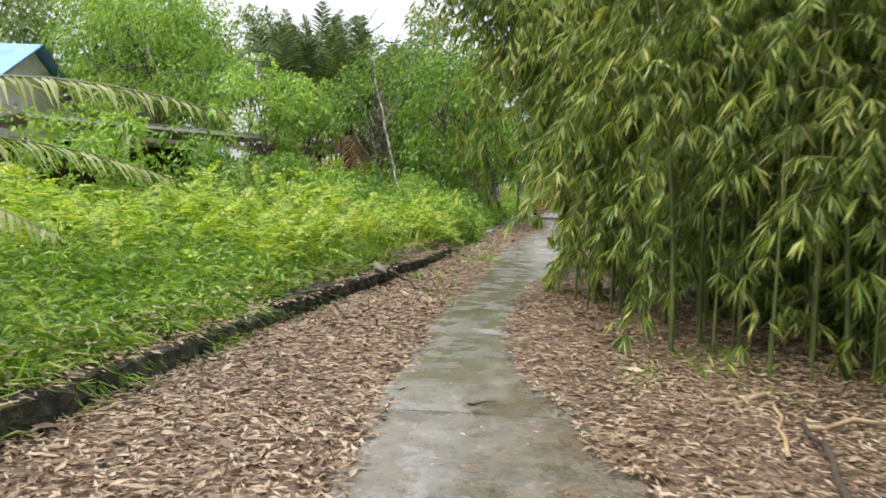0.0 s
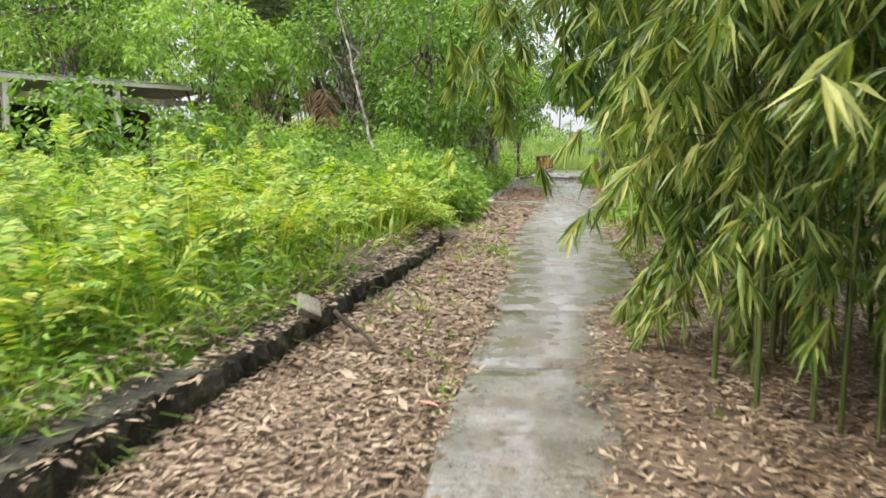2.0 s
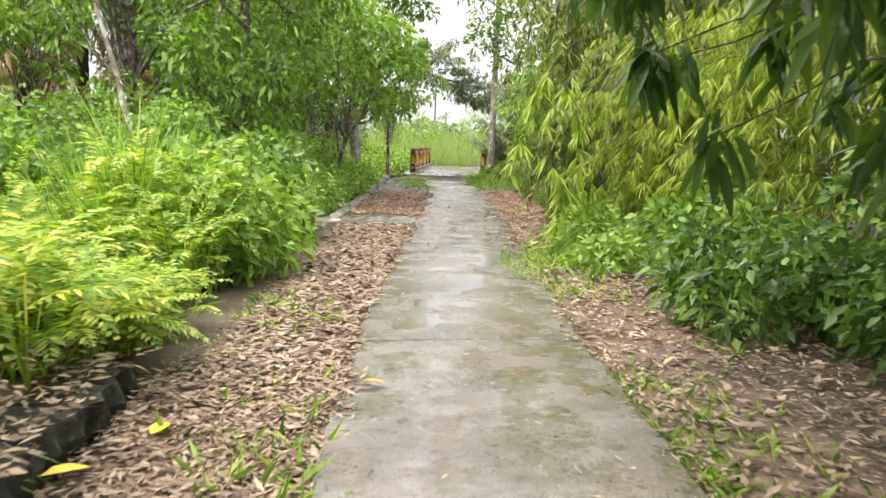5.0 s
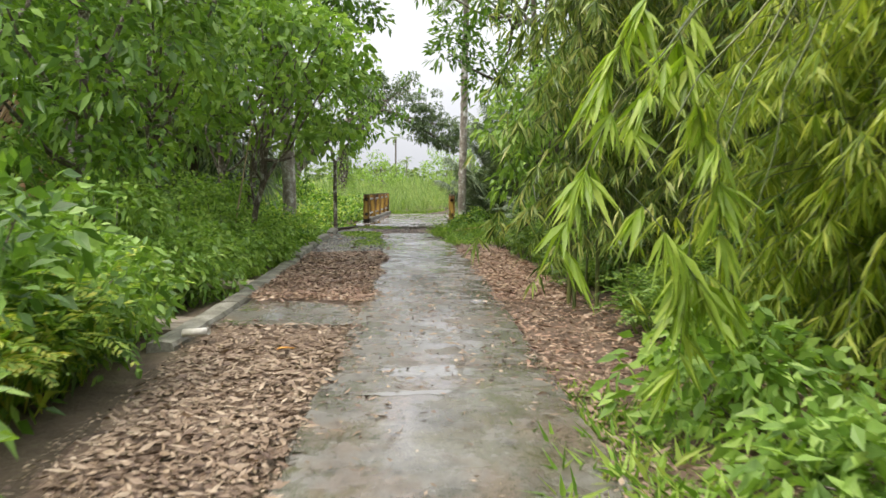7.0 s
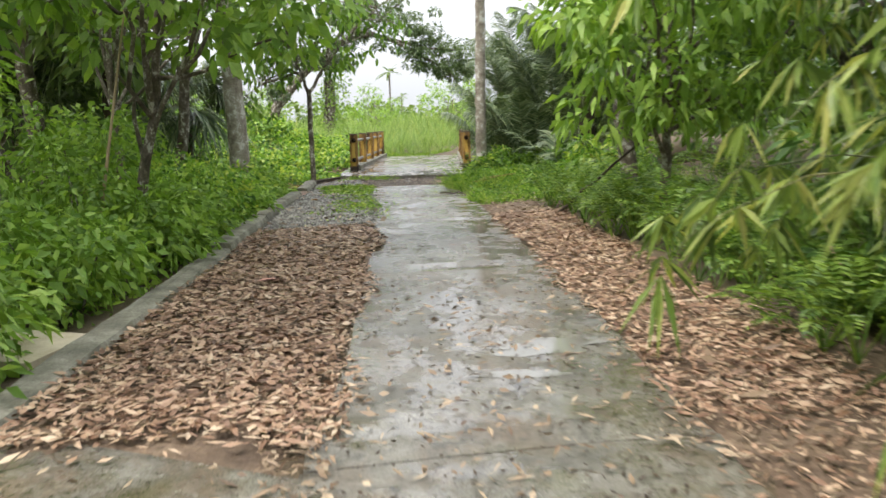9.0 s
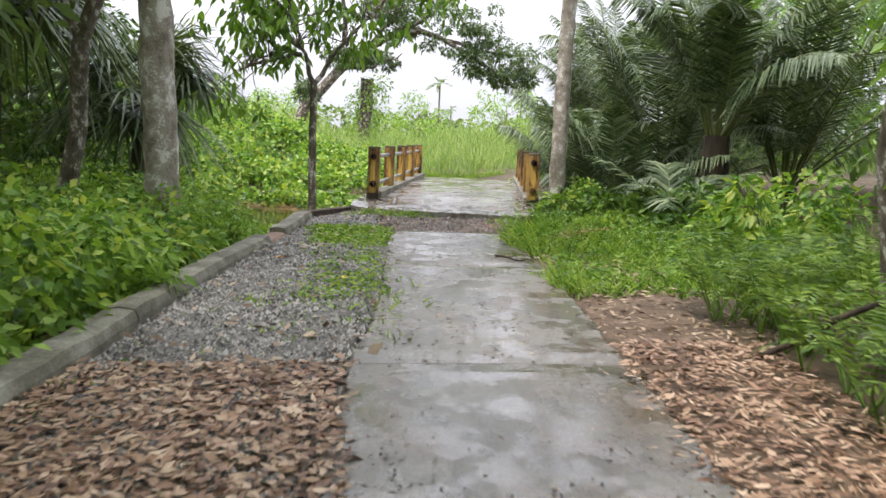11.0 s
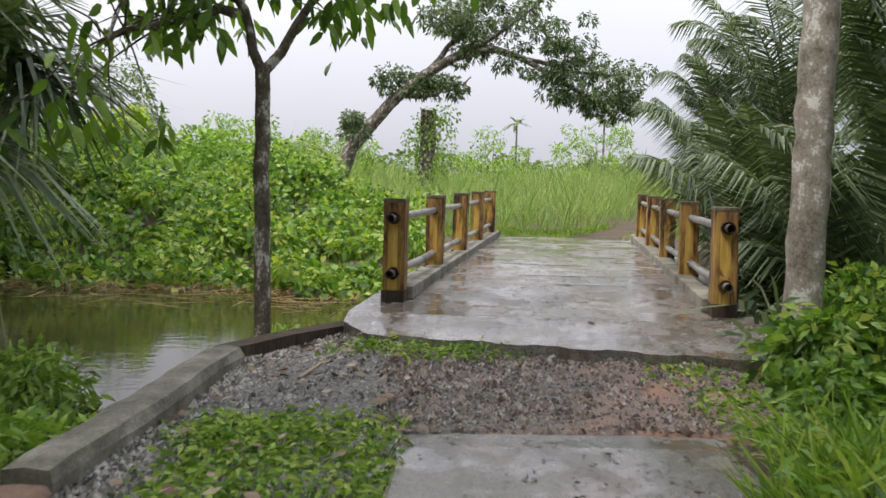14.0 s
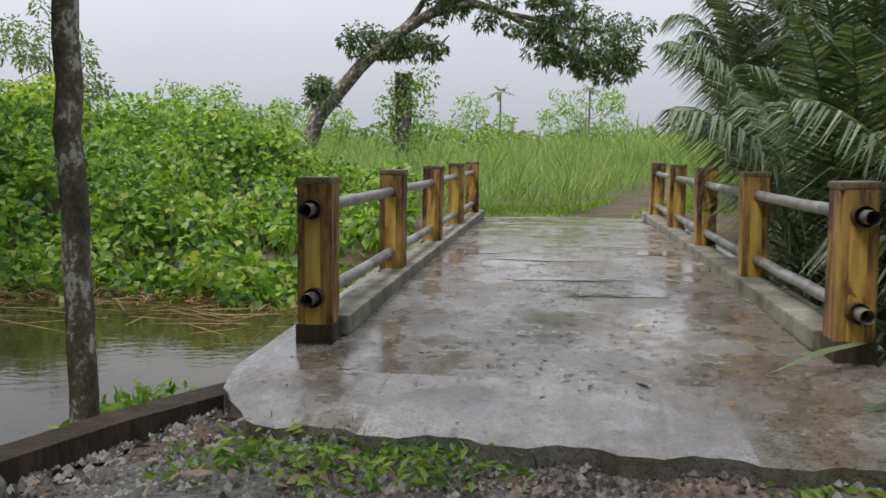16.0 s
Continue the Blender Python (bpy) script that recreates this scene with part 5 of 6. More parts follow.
ob = part("beam", box_bm(0.09, 8.0, 0.12, 0.006), M_WOOD, shed)
ob.matrix_basis = pose(1.7, -0.5, 2.42)
ob = part("wall", box_bm(0.12, 7.8, 2.5, 0.01, (0, -0.5, 1.1)), M_DARK, shed)
ob.matrix_basis = pose(-1.7, 0, 0)

house = tagged(base_at("house", -18.0, 31.0, ground_z(-18.0, 31.0) - 0.35), "small house with a blue metal roof behind trees", "house")
part("wall", box_bm(5.6, 5, 4.9, 0.02, (0, 0, 2.35)), M_WALL, house)
v = [(-3.2, -3, 4.65), (3.2, -3, 4.65), (3.2, 0, 6.3), (-3.2, 0, 6.3), (-3.2, 3, 4.65), (3.2, 3, 4.65)]
v = v + [(a, b, c - 0.06) for a, b, c in v]
put_mesh("roof", mesh_of("roof", v, [[0, 1, 2, 3], [3, 2, 5, 4], [7, 6, 9, 8], [8, 9, 10, 11], [1, 0, 6, 7], [4, 5, 11, 10]], M_BLUE), house)

for sx in (-3.05, 3.05):
    bm = bmesh.new()
    for dx in (-0.06, 0.06):
        bm.faces.new([bm.verts.new((sx * 0.9 + dx, a, b)) for a, b in ((-2.5, 4.7), (2.5, 4.7), (0, 6.1))])
    bmesh.ops.bridge_loops(bm, edges=bm.edges[:])
    part("gable", bm, M_WALL, house)

# near palm whose fronds reach over the meadow
near_palm = tagged(base_at("palm", -4.4, 6.6, ground_z(-4.4, 6.6)), "oil palm with arching yellow-green fronds over the meadow", "palm")
tb = Tubes()
tb.add(bent((0, 0, -0.1), (0, 0, 1.15), 0, 8, 0.01), np.linspace(0.2, 0.16, 8), 10)
put_mesh("trunk", tb.mesh("trunk", M_DARK), near_palm)
palm_frond(near_palm, (0.1, 0, 1.0), (1, -0.06, 0.55), 4.4, 0.36, 0.42, 0.03, 64, 0.016, 0.55, 0.0, 0.1, L_PALM_PALE)
palm_frond(near_palm, (0.1, 0.1, 1.0), (0.9, 0.2, 0.4), 3.6, 0.36, 0.42, 0.03, 54, 0.016, 0.55, 0.0, 0.1, L_PALM_PALE)
palm_frond(near_palm, (0.1, -0.1, 1.0), (0.95, -0.1, 0.3), 3.1, 0.35, 0.42, 0.03, 54, 0.016, 0.55, 0.0, 0.1, L_PALM_PALE)
for i in range(12):
    a = 0.9 + i * 0.45
    palm_frond(near_palm, (0, 0, 1.1), (math.cos(a), math.sin(a), rng.uniform(0.4, 1.2)), rng.uniform(2, 2.7), 0.35, 0.5, 0.034, 40, 0.016, 0.5, 0.0, 0.1, L_PALM_PALE)

# ---- bamboo along the first stretch ----
culms = [(2.2, 11.7), (2.3, 11.3), (2.45, 11.75), (2.62, 11.05), (2.83, 10.95), (2.98, 10.7), (2.7, 10.1), (2.69, 8.9), (3.1, 9.6), (3.3, 9.0), (3.6, 9.9), (3.8, 8.7), (3.75, 7.95), (4.05, 8.0), (3.2, 11.3), (3.5, 10.7), (2.9, 12.0), (3.3, 12.1), (3.9, 10.9), (4.1, 9.6), (2.75, 12.3), (2.95, 12.5), (3.1, 12.8)]
bamboo_clump("dense clump of green bamboo with drooping foliage beside the path", culms, 40, 5.4, L_BAMBOO, (-0.6, 0.1), 0.175, 0.021, 0.02, 0.25)
culms = [(2.35 + rng.uniform(0, 1.9) + max(0, 10.5 - y) * 0.3, y) for y in rng.uniform(7.6, 13, 44)]
bamboo_clump("thin bamboo canes crowded in the clump", culms, 14, 4.6, L_BAMBOO, (-0.5, 0.1), 0.165, 0.02, 0.013, 0.1)
# added dark-leaved filler, standing in for the deep shade between the canes
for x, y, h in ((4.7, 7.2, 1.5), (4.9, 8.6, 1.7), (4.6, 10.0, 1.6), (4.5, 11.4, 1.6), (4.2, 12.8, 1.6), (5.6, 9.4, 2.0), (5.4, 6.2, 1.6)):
    bush("shrub", "dark filler shrub added to darken the bamboo clump's interior", x, y, 0.75, 0.9, h, L_DARK, 26, 100, 0.14, 0.035, 0.36, LANCE, group="undergrowth")
culms = [(4.3 + rng.uniform(0, 1.8), 6.4 + rng.uniform(0, 7.5)) for _ in range(26)]
bamboo_clump("dense clump of green bamboo behind the first canes", culms, 56, 6.2, L_BAMBOO, (-0.6, 0.0), 0.2, 0.03, low=0.02, shape=DIAMOND)
culms = [(2.75 + rng.uniform(0, 1.2), 12.6 + rng.uniform(0, 1.9)) for _ in range(12)]
bamboo_clump("bamboo clump arching over the footpath", culms, 66, 6.2, L_BAMBOO, (-3.2, 0.6), low=0.5)

# hanging twigs over the path
def hanging_branch(label, tips, material, leaf, leaf_w, root, per=7, fans=10):
    thing = tagged(base_at("bamboo_branch", *root), label, "branch")
    bl, tb = Blades(), Tubes()
    r = np.array(root)
    for tip in tips:
        q = np.array(tip) - r
        tb.add(bent((0, 0, 0), q + np.array([0, 0, 0.3]), -0.1, 8, 0.02), np.linspace(0.008, 0.003, 8), 5)
        spray(bl, tb, q + np.array([0, 0, 0.3]), (rng.normal(0, 0.4), rng.normal(0, 0.4), -0.4), 0.55, 0.4, fans, leaf, leaf_w, per, 0.25, LANCE)
    tagged(put_mesh("twig_spray", tb.mesh("twig_spray", M_CULM), thing), kind="stuff")
    tagged(put_mesh("leaves", bl.mesh("leaves", material, True), thing), kind="stuff")


hanging_branch("bamboo twigs with long leaves hanging over the footpath", [(0.78, 13.5, 1.75), (1.05, 13.7, 1.95), (0.63, 13.9, 2.0), (1.0, 14.6, 2.1)], L_BAMBOO, 0.2, 0.028, (3.0, 13.6, 3.6))
hanging_branch("bamboo twigs with long leaves beside the footpath", [(2.3, 12.9, 1.0), (2.2, 12.5, 1.3), (2.15, 13.3, 1.3), (2.5, 13.0, 0.6), (2.0, 13.2, 1.7), (2.35, 13.5, 0.9), (2.05, 12.9, 1.0), (2.3, 12.7, 0.5), (2.0, 13.0, 1.4), (2.2, 13.1, 1.9), (2.45, 12.8, 1.5), (2.1, 12.6, 2.0), (2.35, 13.2, 0.4), (2.6, 13.4, 1.2), (2.5, 13.6, 1.7)], L_BAMBOO, 0.22, 0.03, (3.0, 13.3, 2.8), 8, 12)

hanging_branch("leafy bamboo twigs trailing to the ground beside the footpath", [(2.2, 12.5, 0.5), (2.25, 12.1, 0.35), (2.3, 12.4, 0.8), (2.35, 12.0, 1.1), (2.45, 12.3, 0.3), (2.25, 12.8, 0.3), (2.3, 12.9, 0.7), (2.4, 12.6, 1.2), (2.35, 13.2, 0.4), (2.45, 12.7, 0.9), (2.5, 12.1, 0.6), (2.35, 11.9, 0.45), (2.6, 12.4, 1.3), (2.35, 12.3, 1.5), (2.55, 12.9, 0.5), (2.7, 12.6, 0.7)], L_BAMBOO, 0.15, 0.02, (3.1, 12.6, 2.4), 8, 16)
hanging_branch("bamboo boughs arching high over the footpath", [(0.9 + 0.17 * i, 14.4 + 0.5 * (i * 5 % 4), 2.35 + 0.3 * (i * 3 % 4)) for i in range(11)], L_BAMBOO, 0.2, 0.026, (3.2, 14.8, 4.2), 7, 12)
hanging_branch("yellowing bamboo twig hanging over the verge", [(0.74, 14.0, 1.5)], L_YELLOW, 0.2, 0.034, (3.0, 13.9, 3.7), 7, 2)

# ---- broad-leaved tree and shrubs past the bamboo ----
mango = tagged(base_at("tree", 4.2, 16.9, ground_z(4.2, 16.9)), "dark tree with long glossy hanging leaves beside the path", "tree")
tb = Tubes()
trunk_pts = bent((0.8, 0.4, -0.1), (-0.4, -0.2, 3.4), 0, 9, 0.03)
tb.add(trunk_pts, np.linspace(0.12, 0.05, 9), 9)
put_mesh("trunk", tb.mesh("trunk", M_BARK), mango)
bl = Blades()
for i in range(200):
    tb = Tubes()
    q = np.array([rng.uniform(-2.4, 0.9), rng.uniform(-1.8, 1.7), rng.uniform(1.15, 3.5)])
    if q[0] < -1.1:
        q[2] = max(q[2], 1.65 if q[0] > -1.5 else 2.1)
    tb.add(bent(trunk_pts[rng.integers(4, 9)], q, -0.22, 7, 0.035), np.linspace(0.012, 0.004, 7), 5)
    put_mesh("limb", tb.mesh("limb", M_BARK), mango)
    k = 22
    d = random_dirs(k, -0.9, 0.4)
    bl.add(q + rng.normal(0, 0.06, (k, 3)), d + np.array([0, 0, -0.5]), rng.uniform(0.14, 0.25, k), rng.uniform(0.04, 0.065, k), random_dirs(k, 0.2, 1), OVAL, rng.uniform(0.2, 0.6, k), 0.3)
put_mesh("crown", bl.mesh("crown", L_DARK, True), mango)

for x, y, rx, ry, h, m, lab in ((4.95, 18.7, 0.6, 0.9, 0.9, L_DARK, "dark green broad-leaved shrub"), (4.35, 20.0, 0.5, 0.8, 0.8, L_DARK, "dark green low shrub"), (5.6, 19.6, 0.9, 1.4, 1.7, L_DARK, "dark green tall shrub"),
                                (4.3, 23.2, 0.45, 1.1, 0.5, L_LIGHT, "bright green low plants at the path edge"), (4.9, 21.6, 0.6, 0.9, 0.9, L_MID, "green shrub at the path edge"), (5.1, 15.6, 1.0, 1.2, 2.2, L_DARK, "dark shrub behind the tree")):
    bush("shrub", lab, x, y, rx, ry, h, m, 26, 100, 0.11, 0.05, 0.3, group="shrubs by the path")
culms = [(5.0 + rng.uniform(0, 1.6), 20.6 + rng.uniform(0, 4.2)) for _ in range(16)]
bamboo_clump("low yellow-green bamboo thicket drooping towards the path", culms, 52, 3.1, L_YELLOW, (-1.3, 0), 0.16, 0.018, 0.014, 0.1)
culms = [(6.4 + rng.uniform(0, 2.5), 14 + rng.uniform(0, 11)) for _ in range(26)]
bamboo_clump("tall bamboo thicket behind the shrubs", culms, 30, 6.0, L_BAMBOO, (-0.6, 0), 0.22, 0.03, shape=DIAMOND)

# thin grass along the path's edge
ys = rng.uniform(14.5, 24.5, 420)
ys = ys[np.sin(ys * 1.9) + np.sin(ys * 5.1) > -0.5]
xy = np.stack([centre(ys) + HALF + np.abs(rng.normal(0.02, 0.12, len(ys))), ys], 1)
grass_patch("verge_grass", "sparse green grass along the slab edge", xy, 0.2, 0.015, L_GRASS, 0.8, 0.6, 8)
xy = np.concatenate([in_area(70, 1.75, 2.5, 7.4, 8.7), in_area(30, 1.9, 2.6, 9.3, 10.4)])
grass_patch("verge_grass", "small patch of green weeds in the leaf litter", xy, 0.2, 0.011, L_GRASS, 0.8, 0.6, 6)

# ---- second bamboo ----
culms = [(4.75, 27.35), (5.0, 27.4), (4.85, 27.8), (5.1, 28.0), (5.4, 27.6), (5.6, 28.3), (5.8, 27.2), (6.2, 28.0), (6.4, 27.0), (5.5, 26.8), (6.0, 26.4), (6.6, 28.8), (6.9, 27.6), (6.2, 29.2)]
bamboo_clump("dense dark bamboo clump beside the footpath", culms, 48, 5.2, L_BAMBOO, (0.1, -0.3), 0.17, 0.022, 0.02, 0.13)
# more added dark filler, for the shaded interior of the second clump
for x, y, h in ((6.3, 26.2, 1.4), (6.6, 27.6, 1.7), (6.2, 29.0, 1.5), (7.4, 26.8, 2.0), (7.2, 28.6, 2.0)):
    bush("shrub", "dark filler shrub added to darken the bamboo clump's interior", x, y, 0.7, 0.8, h, L_DARK, 26, 90, 0.14, 0.04, 0.34, group="undergrowth")
culms = [(6.6 + rng.uniform(0, 2.5), 23.5 + rng.uniform(0, 8)) for _ in range(22)]
bamboo_clump("tall bamboo thicket behind the ferns", culms, 34, 6.0, L_BAMBOO, (-0.6, 0), 0.22, 0.03, shape=DIAMOND)
hanging_branch("bright young bamboo twigs hanging beside the footpath", [(3.5, 23.2, 1.3), (3.55, 23.25, 0.9), (3.8, 23.3, 1.6), (3.95, 23.2, 1.2), (3.85, 23.2, 0.8), (4.0, 23.4, 1.8), (3.7, 23.1, 1.9), (4.1, 23.3, 0.5)], L_BAMBOO_PALE, 0.2, 0.03, (4.8, 23.4, 2.6), 8, 10)
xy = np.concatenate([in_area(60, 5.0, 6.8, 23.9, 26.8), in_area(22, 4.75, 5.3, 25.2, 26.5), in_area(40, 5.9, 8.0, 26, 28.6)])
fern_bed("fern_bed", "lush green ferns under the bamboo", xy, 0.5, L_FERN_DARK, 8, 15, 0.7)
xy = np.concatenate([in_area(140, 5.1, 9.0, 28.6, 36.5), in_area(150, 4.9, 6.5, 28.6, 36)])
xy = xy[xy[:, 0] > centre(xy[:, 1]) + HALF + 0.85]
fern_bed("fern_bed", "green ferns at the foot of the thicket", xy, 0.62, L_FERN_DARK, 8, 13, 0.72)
young = broad_tree("tree", "small tree with drooping yellow-green leaves", 6.2, 32.6, 3.3, 1.15, L_LIGHT, 0.06, 60, 100, 0.13, 0.06, 0.25, prof=LANCE, clump_r=0.38, droop=0.6)
broad_tree("tree", "dark leafy tree behind the ferns", 9.2, 34, 6.5, 2.2, L_DARK, 0.15, 70, 120, 0.2, 0.09, 0.05, clump_r=0.7)
broad_tree("tree", "dark leafy tree behind the ferns", 10.2, 29, 7, 2.4, L_MID, 0.15, 60, 120, 0.2, 0.09, 0.05, clump_r=0.7)
stick = tagged(base_at("fallen_branch", 5.8, 34.8, ground_z(5.8, 34.8)), "thin dark branch leaning in the ferns", "branch")
tb = Tubes()
tb.add(bent((0, 0, 0), (0.62, -1.3, 0.95), 0, 7, 0.015), np.linspace(0.02, 0.012, 7), 6)
put_mesh("stem", tb.mesh("stem", M_DARK), stick)

# ---- thicket to the left of the second stretch ----
for x, y, rx, ry, h, m in ((0.95, 29.3, 0.4, 0.9, 0.9, L_LIGHT), (1.15, 31.2, 0.4, 0.9, 0.8, L_LIGHT), (1.4, 32.8, 0.4, 0.8, 0.8, L_LIGHT), (1.6, 34.2, 0.4, 0.8, 0.8, L_LIGHT), (0.45, 26.3, 0.5, 0.6, 1.0, L_LIGHT), (1.85, 36.2, 0.4, 0.7, 0.6, L_LIGHT), (0.4, 25.0, 0.8, 0.9, 1.2, L_MID), (0.1, 28.3, 0.7, 1.0, 1.5, L_LIGHT), (0.4, 30.6, 0.7, 1.3, 1.6, L_LIGHT), (0.8, 33.2, 0.75, 1.3, 1.5, L_LIGHT), (1.5, 35.4, 0.6, 1.0, 1.0, L_VINE), (-0.9, 26.6, 1.0, 1.2, 1.9, L_LIGHT), (-0.8, 29.8, 1.1, 1.5, 2.2, L_LIGHT), (-0.3, 33.4, 1.1, 1.5, 2.2, L_LIGHT), (0.2, 36.6, 1.0, 1.3, 1.5, L_MID), (1.7, 37.6, 0.55, 0.9, 0.75, L_VINE)):
    bush("shrub", "dense leafy green shrub beside the kerb", x, y, rx, ry, h, m, 34, 120, 0.09, 0.042, 0.32, group="shrubs beside the kerb")
broad_tree("tree", "dark glossy-leaved tree overhanging the thicket", 0.1, 31.8, 6.6, 1.9, L_LIGHT, 0.06, 60, 110, 0.13, 0.07, 0.3, clump_r=0.45)
broad_tree("tree", "dark glossy-leaved tree overhanging the thicket", 0.7, 35.6, 6.6, 1.9, L_MID, 0.06, 60, 110, 0.13, 0.07, 0.3, clump_r=0.45)
broad_tree("tree", "tall airy tree leaning over the footpath", 7.0, 35.2, 7.5, 2.0, L_MID, 0.12, 60, 120, 0.15, 0.06, 0.35, (-0.6, 0), clump_r=0.5)
broad_tree("tree", "tall airy tree leaning over the footpath", 7.2, 30.4, 7.0, 1.9, L_BAMBOO, 0.05, 60, 130, 0.17, 0.035, 0.3, (-0.5, 0), clump_r=0.55)
broad_tree("tree", "bare-stemmed tree in the thicket", -2.6, 31.5, 6.5, 1.9, L_MID, 0.14, 40, 110, 0.15, 0.07, 0.4, clump_r=0.6)
pole = tagged(base_at("bamboo_pole", 1.05, 32.4, ground_z(1.05, 32.4)), "thin pale bamboo pole leaning in the shrubs", "pole")
put_mesh("cane", culm_mesh(bent((0, 0, 0), (0.45, 0.5, 2.9), 0, 8), 0.018).mesh("cane", M_CULM_DEAD), pole)

broad_tree("tree", "tree with large dark rounded leaves beside the kerb", 1.3, 32.9, 4.4, 1.3, L_LIGHT, 0.06, 50, 80, 0.13, 0.095, 0.36, (0.5, -0.1), clump_r=0.4)
broad_tree("tree", "tall leafy tree leaning over the footpath", 0.8, 38.7, 8.0, 2.1, L_MID, 0.1, 70, 120, 0.15, 0.08, 0.45, (1.1, 0), clump_r=0.5)
feather_palm("tall palm with a thick pale trunk by the pond", 1.93, 38.3, 6.5, 14, 2.6, L_PALM, 0.14, 0.6, 0.05, 26, (-0.2, 1.1), (0.3, 0.6), lean=(-0.2, 0))
# ---- around the bridge ----
small_tree = tagged(base_at("tree", 3.1, 42.62, -0.35), "slender tree with broad drooping leaves at the water's edge", "tree")
tb = Tubes()
tp = bent((0, 0, -0.4), (-0.02, 0.05, 2.25), 0, 16, 0.006)
tb.add(tp, np.linspace(0.062, 0.05, 16), 12)
put_mesh("trunk", tb.mesh("trunk", M_BARK), small_tree)
bl = Blades()
forks = [((-0.02, 0.05, 2.2), (0.75, 0.3, 3.2)), ((-0.02, 0.05, 2.2), (-0.35, 0.1, 3.1)), ((-0.35, 0.1, 3.1), (-0.5, -0.5, 4.4)), ((0.75, 0.3, 3.2), (1.5, 0.6, 4.0)), ((-0.2, 0.07, 2.7), (-1.3, 0.5, 3.5)), ((0.4, 0.2, 2.8), (0.3, 0.9, 4.6)), ((-0.35, 0.1, 3.1), (-1.2, -0.5, 3.9)), ((-0.2, 0.07, 2.6), (-0.95, -0.25, 2.35))]
ends = []
for a, b in forks:
    pts = bent(a, b, -0.05, 8, 0.02)
    tb = Tubes()
    tb.add(pts, np.linspace(0.04, 0.015, 8), 7)
    put_mesh("limb", tb.mesh("limb", M_BARK), small_tree)
    ends += [pts[4], pts[6], pts[7]]
for e in list(ends):
    for _ in range(8):
        q = e + rng.normal(0, 0.45, 3) + np.array([0, 0, 0.1])
        q[2] = max(q[2], 1.85 if q[0] < -0.5 else 2.45 + max(0.0, 0.5 * q[0]))
        tb = Tubes()
        tb.add(bent(e, q, -0.04, 5, 0.01), np.linspace(0.01, 0.004, 5), 4)
        put_mesh("twig", tb.mesh("twig", M_BARK), small_tree)
        k = 11
        d = random_dirs(k, -0.9, 0.3)
        bl.add(q + rng.normal(0, 0.09, (k, 3)), d + np.array([0, 0, -0.6]), rng.uniform(0.1, 0.17, k), rng.uniform(0.05, 0.085, k), random_dirs(k, 0.2, 1), OVAL, rng.uniform(0.2, 0.5, k), 0.25)
put_mesh("crown", bl.mesh("crown", L_MID, True), small_tree)

feather_palm("tall slim palm with a pale ringed trunk beside the bridge", 6.47, 41.72, 6.2, 16, 2.4, L_PALM, 0.1, 0.6, 0.04, 30, (0.2, 1.2), (0.3, 0.6), lean=(0.08, 0.05))
for x, y, n_, ln in ((7.85, 45.2, 30, 4.0), (7.95, 43.4, 26, 4.0), (8.45, 47.2, 24, 4.0), (9.6, 51.2, 20, 3.6), (8.6, 41.4, 24, 4.0), (8.9, 44.0, 26, 4.8), (9.6, 48.6, 24, 4.8), (10.0, 42.0, 24, 5.0), (10.4, 45.8, 24, 5.2)):
    feather_palm("low palm with long arching dark green fronds by the canal", x, y, 0.4 if x < 8.5 else 1.2, n_, ln, L_PALM, 0.2, 0.8, 0.028, 60, (0.8, 1.5), (0.33, 0.55), avoid=(3.25, 0.3), rachis=0.02, hang=0.8, bark=M_DARK)
broad_tree("tree", "dark leafy tree on the pond bank", -1.6, 46.6, 4.6, 1.3, L_DARK, 0.08, 50, 110, 0.14, 0.07, 0.05, clump_r=0.45)
fan_palm("dark palm with drooping fan leaves at the water's edge", 0.55, 43.0, 2.7, 24, 1.15, L_PALM)
fan_palm("dark palm with drooping fan leaves in the thicket", -0.4, 40.4, 3.0, 24, 1.2, L_PALM)
bush("shrub", "dark green shrub by the canal", 0.6, 40.0, 0.9, 0.9, 1.0, L_VINE, 26, 110, 0.1, 0.05, 0.3)

feather_palm("young palm with a few stiff feather leaves under the trunk", 7.75, 40.7, 0.2, 9, 1.5, L_PALM, 0.08, 0.5, 0.04, 26, (0.5, 1.2), (0.3, 0.55), rachis=0.012)
rosette = tagged(base_at("rosette_plant", 6.72, 41.32, ground_z(6.72, 41.32)), "bright green broad-leaved plant at the foot of the palm", "plant")
tb = Tubes()
tb.add(bent((0, 0, -0.05), (0.02, 0, 0.34), 0, 6, 0.005), np.linspace(0.016, 0.01, 6), 6)
put_mesh("stem", tb.mesh("stem", M_CULM), rosette)
for i in range(11):
    bl = Blades()
    a = i * 2.399
    bl.add([(0.02, 0, 0.22 + 0.012 * i)], [(math.cos(a), math.sin(a), 0.35 + 0.04 * i)], rng.uniform(0.26, 0.36), rng.uniform(0.09, 0.12), [(0, 0, 1.0)], OVAL, 0.35, 0.25)
    put_mesh("leaf", bl.mesh("leaf", L_LIGHT, True), rosette)
for x, y, rx, h, m in ((6.95, 42.0, 0.4, 0.55, L_VINE), (7.2, 40.9, 0.5, 0.5, L_MID), (6.5, 41.35, 0.26, 0.42, L_VINE), (6.4, 40.9, 0.28, 0.22, L_MID), (6.85, 40.4, 0.35, 0.3, L_GRASS)):
    bush("shrub", "leafy weeds round the foot of the palm", x, y, rx, rx, h, m, 22, 100, 0.09, 0.04, 0.2, group="weeds by the palm")
